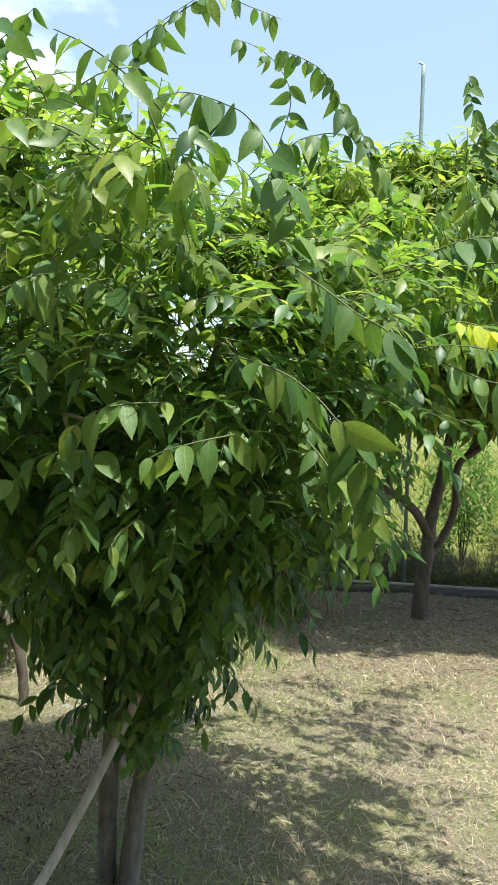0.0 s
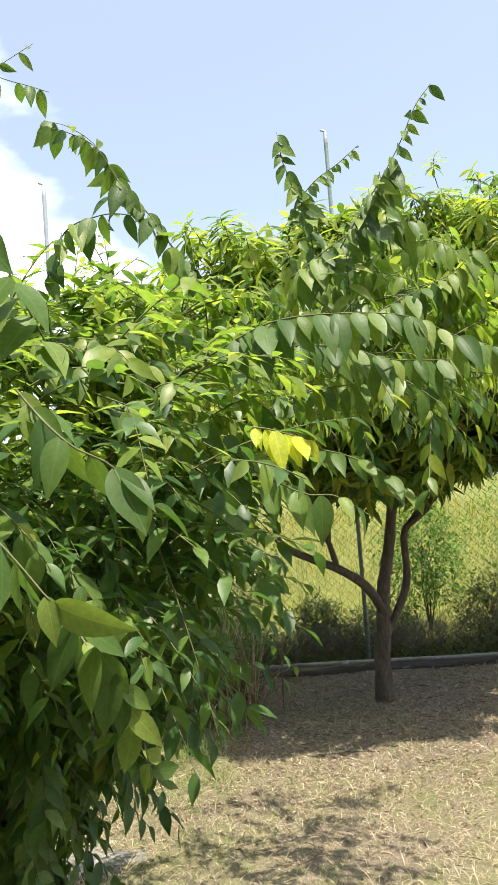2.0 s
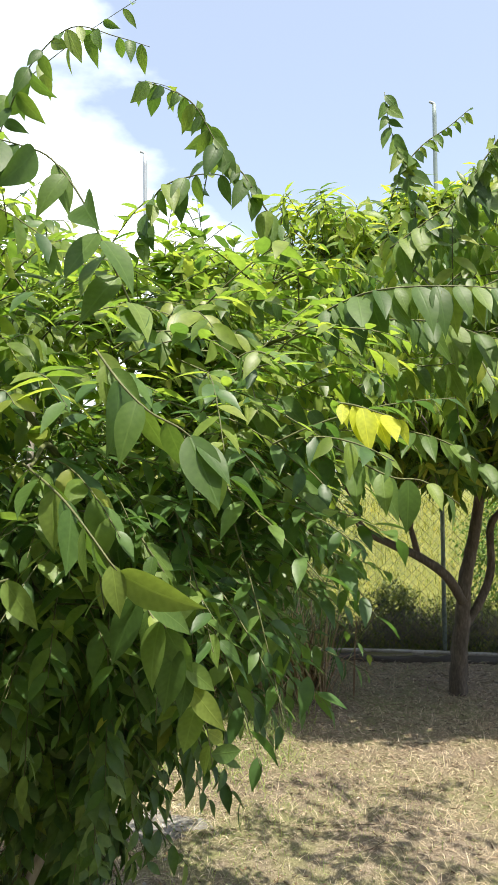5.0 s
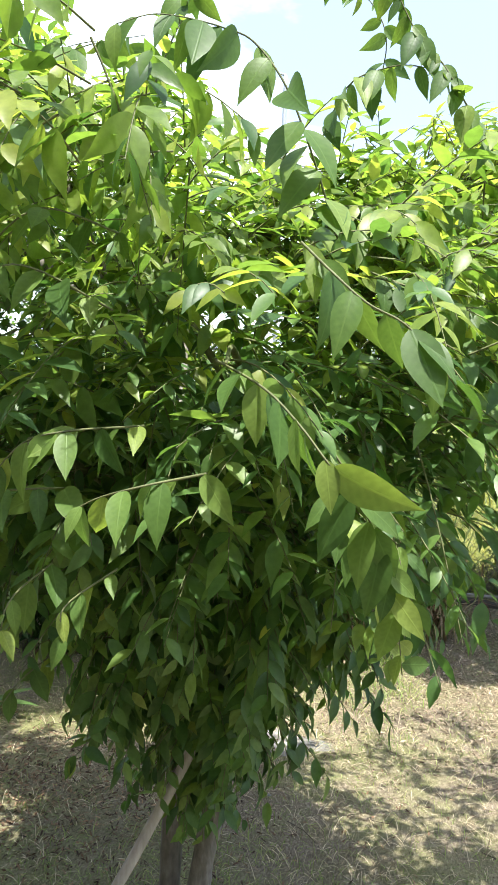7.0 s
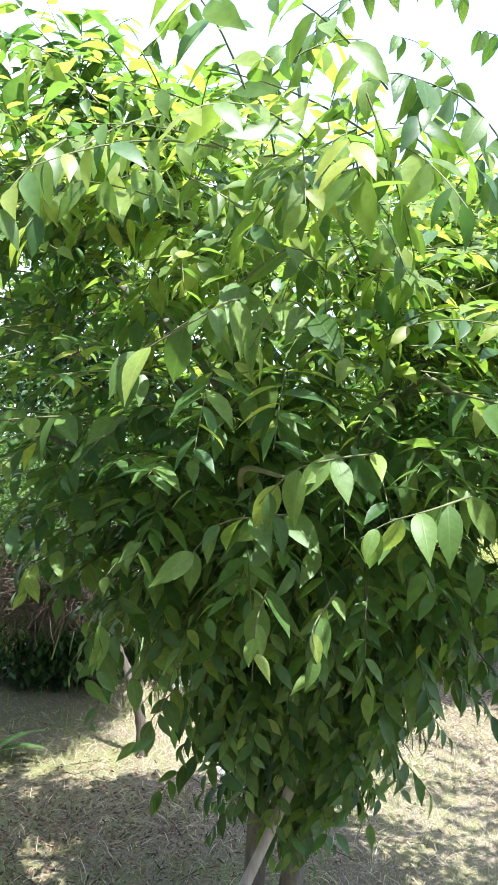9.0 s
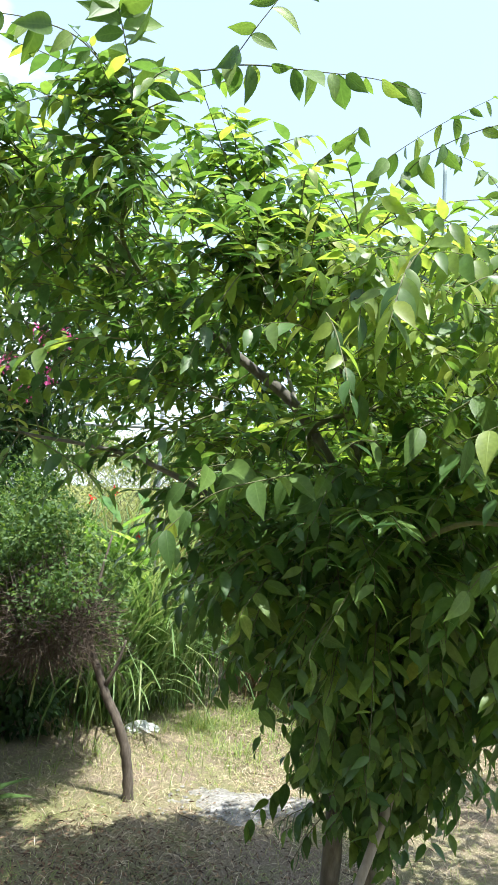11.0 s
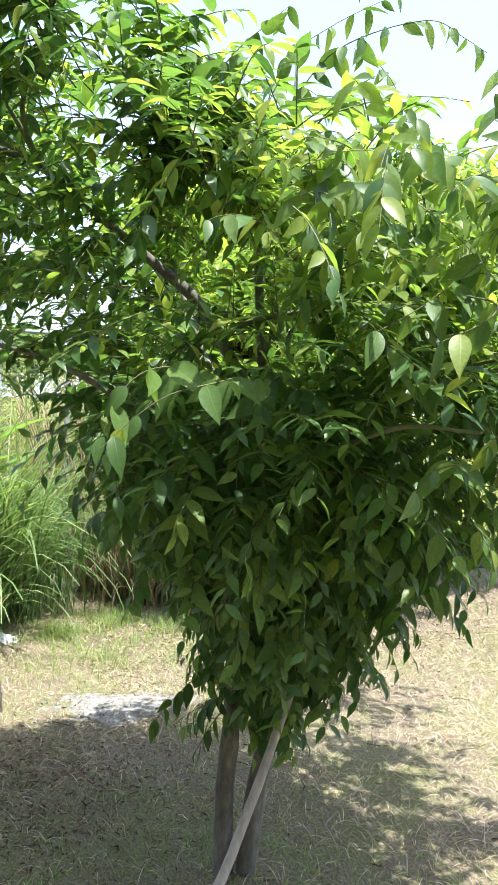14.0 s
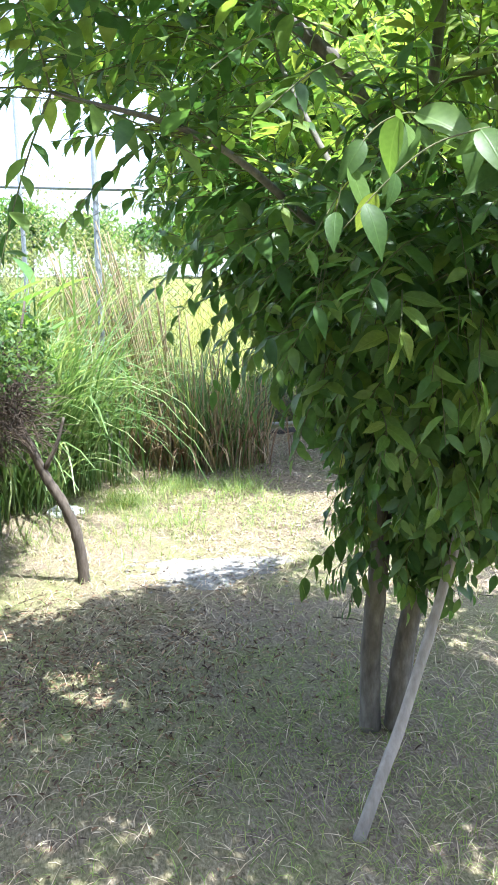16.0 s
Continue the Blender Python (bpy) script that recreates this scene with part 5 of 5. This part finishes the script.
# ---------------------------------------------------------------- beyond the fence
def weeds_behind():
    rng = np.random.default_rng(61)
    g, tw = Geo(), Geo()
    n = 22000
    x, y = rng.uniform(-5, 6, n), 8.08 + abs(rng.normal(0, 0.32, n))
    z = rng.uniform(0.0, 1, n) ** 1.5 * (0.25 + 0.10 * np.sin(2.3 * x) + 0.08 * np.sin(5.1 * x + 1))
    put_leaves(g, OVATE_LOW, np.stack([x, y, relief(x, y) + z], -1), rng.normal(size=(n, 3)), np.array([0, 0, 1.0]) + 0.6 * rng.normal(size=(n, 3)), rng.uniform(0.02, 0.05, n))
    for k in range(4800):
        a = np.array([rng.uniform(-3, 5), 8.05 + abs(rng.normal(0, 0.3)), rng.uniform(0, 0.22)])
        a[2] *= 1.0 + 0.9 * math.exp(-((a[0] - 2.9) / 0.6) ** 2)
        d = unit(np.array([rng.normal(0, 0.7), rng.normal(0, 0.4), 1.0])) * rng.uniform(0.08, 0.26) * (1 + 0.35 * math.sin(2.9 * a[0] + 4.2))
        tw.tube(np.array([a, a + d * 0.5 + 0.02 * rng.normal(size=3), a + d]), [0.003, 0.0025, 0.0012], 3, cap=False)
    ob = part("weeds", g, M_WEED)
    tagged(ob, "low dusty weeds along the foot of the fence", "weeds", kind="stuff")
    ob = part("dry_brush", tw, M_BRUSH)
    tagged(ob, "dry grey twiggy brush along the foot of the fence", "brush", kind="stuff")
    bl = Geo()
    n = 26000
    y = 8.25 + 16 * rng.random(n) ** 1.6
    x = rng.uniform(-1, 1, n) * (4.5 + 0.55 * (y - 8)) + 0.8
    k = rng.uniform(0.10, 0.34, n) * (1 + 0.05 * (y - 8))
    arc_blades(bl, np.stack([x, y, relief(x, y) - 0.01], -1), rng.uniform(0, 6.3, n), k, 0.006 + 0.0012 * (y - 8), rng.uniform(0.3, 1.6, n), rng.uniform(1.0, 1.5, n), 3)
    tall = Geo()
    n = 9000
    x, y = rng.uniform(-4.2, 0.05, n), 8.12 + 2.2 * rng.random(n) ** 1.4
    high = 0.55 + 0.45 * np.clip((-0.1 - x) / 1.0, 0, 1)
    arc_blades(tall, np.stack([x, y, relief(x, y) - 0.01], -1), rng.uniform(0, 6.3, n), rng.uniform(0.5, 1.9, n) * high, rng.uniform(0.006, 0.012, n), rng.uniform(0.2, 1.3, n), rng.uniform(1.2, 1.56, n), 5)
    tagged(part("tall_grass", tall, M_PALEGRASS), "tall pale wild grass close behind the fence", "grass", kind="stuff")
    ob = part("meadow_grass", bl, M_MEADOW)
    tagged(ob, "tall sunlit yellow-green meadow grass beyond the fence", "grass", kind="stuff")


weeds_behind()


def field_bushes():
    rng = np.random.default_rng(67)
    spots = [((0.95, 8.75, 0.32), (0.30, 0.3, 0.30), 1000, M_WEED), ((2.3, 9.4, 0.95), (0.55, 0.4, 0.75), 2000, M_FINE), ((1.7, 8.9, 0.25), (0.4, 0.3, 0.25), 700, M_WEED), ((2.9, 8.7, 0.4), (0.5, 0.35, 0.38), 1200, M_WEED),
             ((4.3, 11.0, 1.1), (1.1, 0.8, 1.0), 2200, M_FINE), ((-1.2, 11.0, 1.45), (1.1, 0.8, 1.35), 3600, M_SAGE), ((-3.2, 11.0, 1.6), (1.4, 0.9, 1.5), 3800, M_SAGE), ((-0.1, 12.0, 1.1), (0.9, 0.8, 1.0), 2600, M_SAGE), ((-2.2, 10.3, 1.3), (1.0, 0.7, 1.25), 3000, M_SAGE), ((-0.55, 10.3, 1.15), (0.75, 0.6, 1.15), 2600, M_SAGE), ((-4.6, 10.6, 1.5), (1.2, 0.8, 1.5), 2400, M_SAGE), ((0.0, 8.8, 0.25), (0.5, 0.3, 0.25), 800, M_WEED)]
    for c, r, n, m in spots:
        c = (c[0], c[1], c[2] + float(relief(c[0], c[1])))
        t = thing("field_bush", "green wild bush in the meadow beyond the fence", "bush", (c[0], c[1], 0), group="bushes beyond the fence")
        for k in range(4):
            limb(t, "stem", [(c[0], c[1], -0.03), (c[0] + rng.normal(0, 0.1), c[1], c[2] * 0.6), (c[0] + rng.normal(0, 0.25), c[1] + rng.normal(0, 0.2), c[2] * 1.2)], 0.012, 0.004, M_BARK_DARK, rng, 5)
        g = Geo()
        leafy_ball(g, rng, 2 * n, c, r, OVATE_LOW, (0.03, 0.065), 0.3, 0.15)
        part("foliage", g, m, t, kind="stuff")
    for k in range(26):
        x = -34 + 2.9 * k + rng.normal(0, 0.7)
        y = rng.uniform(34, 44)
        h = rng.uniform(2.2, 4.2)
        z0 = float(relief(x, y))
        t = thing("distant_tree", "distant rounded green tree at the end of the meadow", "tree", (x, y, z0), group="trees beyond the meadow")
        limb(t, "trunk", [(x, y, z0 - 0.1), (x + 0.1, y, z0 + h * 0.35), (x, y, z0 + h * 0.7)], 0.16, 0.06, M_BARK_DARK, rng, 6)
        g = Geo()
        for q in range(5):
            leafy_ball(g, rng, 330, (x + rng.normal(0, 0.9), y + rng.normal(0, 0.6), z0 + h * rng.uniform(0.45, 0.8)), (1.2, 1.0, h * 0.24), OVATE_LOW, (0.22, 0.4), 0.3, 0.3)
        part("crown", g, M_FINE, t, kind="stuff")


field_bushes()


# ---------------------------------------------------------------- things on the ground
def pale_patch():
    rng = np.random.default_rng(71)
    g = Geo()
    n, m = 26, 40
    rr = np.linspace(0, 1, n)
    a = np.linspace(0, 2 * math.pi, m, endpoint=False)
    edge = 1 + 0.18 * np.sin(3 * a + 1) + 0.1 * np.sin(7 * a) + 0.06 * np.sin(13 * a + 2)
    x = -0.70 + rr[:, None] * edge[None] * 0.42 * np.cos(a)[None]
    y = 4.16 + rr[:, None] * edge[None] * 0.23 * np.sin(a)[None]
    z = relief(x, y) + 0.014 * (1 - rr[:, None] ** 3) - 0.004 + rng.normal(0, 0.0012, x.shape)
    i = np.arange(n - 1)[:, None] * m
    j = np.arange(m)[None]
    g.add(np.stack([x, y, z], -1), [np.stack([i + j, i + m + j, i + m + (j + 1) % m, i + (j + 1) % m], -1).reshape(-1, 4)])
    tagged(part("ash_patch", g, M_PALE), "pale grey-white patch of ash and grit on the lawn", "ash", kind="stuff")
    gr = Geo()
    for k in range(260):
        r = abs(rng.normal(0, 0.8))
        b = rng.uniform(0, 6.3)
        c = np.array([-0.70 + 0.45 * r * math.cos(b), 4.16 + 0.27 * r * math.sin(b), 0.008])
        s = rng.uniform(0.004, 0.017)
        o = unit(rng.normal(size=(6, 3)) * 0.25 + np.array([(1, 0, 0), (-1, 0, 0), (0, 1, 0), (0, -1, 0), (0, 0, 1), (0, 0, -1)]))
        gr.add(c + o * s * np.array([1, 1, 0.6]), [np.array([(0, 2, 4), (2, 1, 4), (1, 3, 4), (3, 0, 4), (2, 0, 5), (1, 2, 5), (3, 1, 5), (0, 3, 5)])])
    tagged(part("grit", gr, M_PALE, smooth=False), "scattered pale grit and small stones on the lawn", "grit", kind="stuff")


pale_patch()


def lump(name, label, category, at, radii, material, seed, crumple=0.2):
    rng = np.random.default_rng(seed)
    bm = bmesh.new()
    bmesh.ops.create_icosphere(bm, subdivisions=3, radius=1.0)
    off = Vector(rng.normal(size=3) * 5)
    for v in bm.verts:
        k = 1 + crumple * noise.noise(v.co * 2.2 + off) + crumple * 0.6 * noise.noise(v.co * 5.5 + off)
        v.co = Vector((v.co.x * radii[0] * k, v.co.y * radii[1] * k, max(v.co.z, -0.55) * radii[2] * k + radii[2] * 0.4))
    me = bpy.data.meshes.new(name)
    bm.to_mesh(me)
    bm.free()
    me.materials.append(material)
    ob = new(name, me)
    ob.location = at
    return tagged(ob, label, category)


lump("plastic_bag", "crumpled white plastic bag lying in the grass", "litter", (-1.39, 5.42, 0.0), (0.11, 0.07, 0.045), M_WHITE, 5, 0.5)
lump("stone", "grey weathered stone at the foot of the reeds", "stone", (-1.33, 6.15, 0.0), (0.08, 0.06, 0.06), M_PALE, 9, 0.25)
lump("stone", "pale weathered stone beside the cane clump", "stone", (-0.72, 6.9, 0.0), (0.12, 0.06, 0.05), M_PALE, 12, 0.25)


def lawn():
    """Grass blades and fallen leaves over the garden's ground."""
    rng = np.random.default_rng(73)

    def scatter(n, x0, x1, y0, y1, test):
        x, y = rng.uniform(x0, x1, n), rng.uniform(y0, y1, n)
        keep = rng.random(n) < test(x, y)
        return x[keep], y[keep]

    def patches(x, y, s, k):
        return 0.5 + 0.5 * np.sin(s * x + 1.3 * np.sin(0.7 * s * y + k)) * np.sin(0.9 * s * y + 1.1 * np.sin(0.8 * s * x - k))

    def wild(x, y):
        d = np.exp(-(((x + 0.75) / 1.1) ** 2 + ((y - 5.75) / 0.75) ** 2))
        return d * np.clip((0.3 - x) / 0.5, 0, 1)
    rim = lambda x, y: np.clip((x + 3.2) / 0.9, 0, 1) * np.clip((3.4 - x) / 0.9, 0, 1) * np.clip((y - 0.7) / 0.8, 0, 1)
    ash = lambda x, y: 1 - 0.9 * np.exp(-(((x + 0.70) / 0.36) ** 2 + ((y - 4.16) / 0.2) ** 2) ** 2)
    g = Geo()
    x, y = scatter(270000, -3.2, 3.4, 0.7, 7.65, lambda x, y: (0.14 + 0.75 * patches(x, y, 3.1, 0.4) ** 1.7) * rim(x, y) * ash(x, y) * np.where(y > 6.2, 0.5, 1) * np.where(y < 3.4, 0.7, 1))
    n = len(x)
    arc_blades(g, np.stack([x, y, relief(x, y) - 0.003], -1), rng.uniform(0, 6.3, n), rng.uniform(0.03, 0.12, n), rng.uniform(0.0014, 0.0042, n), rng.uniform(0.4, 2.2, n), rng.uniform(0.1, 0.95, n), 3)
    tagged(part("dry_grass", g, M_STRAW), "short dry straw-coloured lawn grass", "grass", kind="stuff")
    g = Geo()
    x, y = scatter(190000, -3.2, 3.4, 0.7, 7.65, lambda x, y: (0.09 + 0.50 * patches(x, y, 2.2, 2.0) ** 2.2) * rim(x, y) * ash(x, y) * np.where(y > 5.2, 0.3, 1) * np.where((x > 0.1) & (y > 3.6), 0.45, 1) * np.where(y < 3.4, 2.3, 1))
    n = len(x)
    arc_blades(g, np.stack([x, y, relief(x, y) - 0.003], -1), rng.uniform(0, 6.3, n), rng.uniform(0.025, 0.075, n), rng.uniform(0.0018, 0.0036, n), rng.uniform(0.2, 1.6, n), rng.uniform(0.5, 1.4, n), 2)
    x, y = scatter(70000, -2.6, 1.1, 4.3, 7.6, lambda x, y: wild(x, y) * (0.06 + 0.94 * patches(x, y, 7.3, 0.7) ** 1.5))
    n = len(x)
    arc_blades(g, np.stack([x, y, relief(x, y) - 0.003], -1), rng.uniform(0, 6.3, n), rng.uniform(0.04, 0.13, n) * (0.6 + 0.9 * patches(x, y, 7.3, 0.7)), rng.uniform(0.003, 0.0065, n), rng.uniform(0.3, 1.7, n), rng.uniform(0.9, 1.5, n), 3)
    tagged(part("green_grass", g, M_GRASS), "green grass tufts growing through the dry lawn", "grass", kind="stuff")
    g = Geo()
    x1, y1 = scatter(48000, -0.8, 3.4, 4.0, 7.65, lambda x, y: 0.25 + 0.55 * np.clip((y - 4.3) / 1.0, 0, 1))
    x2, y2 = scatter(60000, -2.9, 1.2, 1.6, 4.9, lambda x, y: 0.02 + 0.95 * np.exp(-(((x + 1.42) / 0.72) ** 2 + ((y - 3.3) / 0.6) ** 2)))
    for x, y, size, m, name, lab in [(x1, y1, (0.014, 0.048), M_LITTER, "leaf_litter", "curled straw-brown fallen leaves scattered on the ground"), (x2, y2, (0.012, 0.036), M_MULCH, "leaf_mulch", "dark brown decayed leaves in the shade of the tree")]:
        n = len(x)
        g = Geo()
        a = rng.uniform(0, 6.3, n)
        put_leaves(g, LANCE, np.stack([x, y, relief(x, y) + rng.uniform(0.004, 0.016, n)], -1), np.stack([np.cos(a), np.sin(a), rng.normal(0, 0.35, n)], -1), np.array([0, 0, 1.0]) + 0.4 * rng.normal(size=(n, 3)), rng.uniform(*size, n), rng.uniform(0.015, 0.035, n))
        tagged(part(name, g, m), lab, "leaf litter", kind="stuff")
    g = Geo()
    for k in range(110):
        far = rng.random() < 0.7
        c = np.array([rng.uniform(-0.5, 3.2), rng.uniform(4.9, 7.6), 0.012]) if far else np.array([rng.uniform(-2.5, 1.5), rng.uniform(1.8, 4.8), 0.012])
        b = rng.uniform(0, 6.3)
        d = np.array([math.cos(b), math.sin(b), 0.03]) * rng.uniform(0.03, 0.12)
        g.tube(np.array([c - d, c + 0.02 * rng.normal(size=3) * np.array([1, 1, 0.3]), c + d]), [0.0022, 0.002, 0.001], 4)
    tagged(part("fallen_twigs", g, M_DRYTWIG), "thin dry twigs lying on the ground", "twigs", kind="stuff")


lawn()
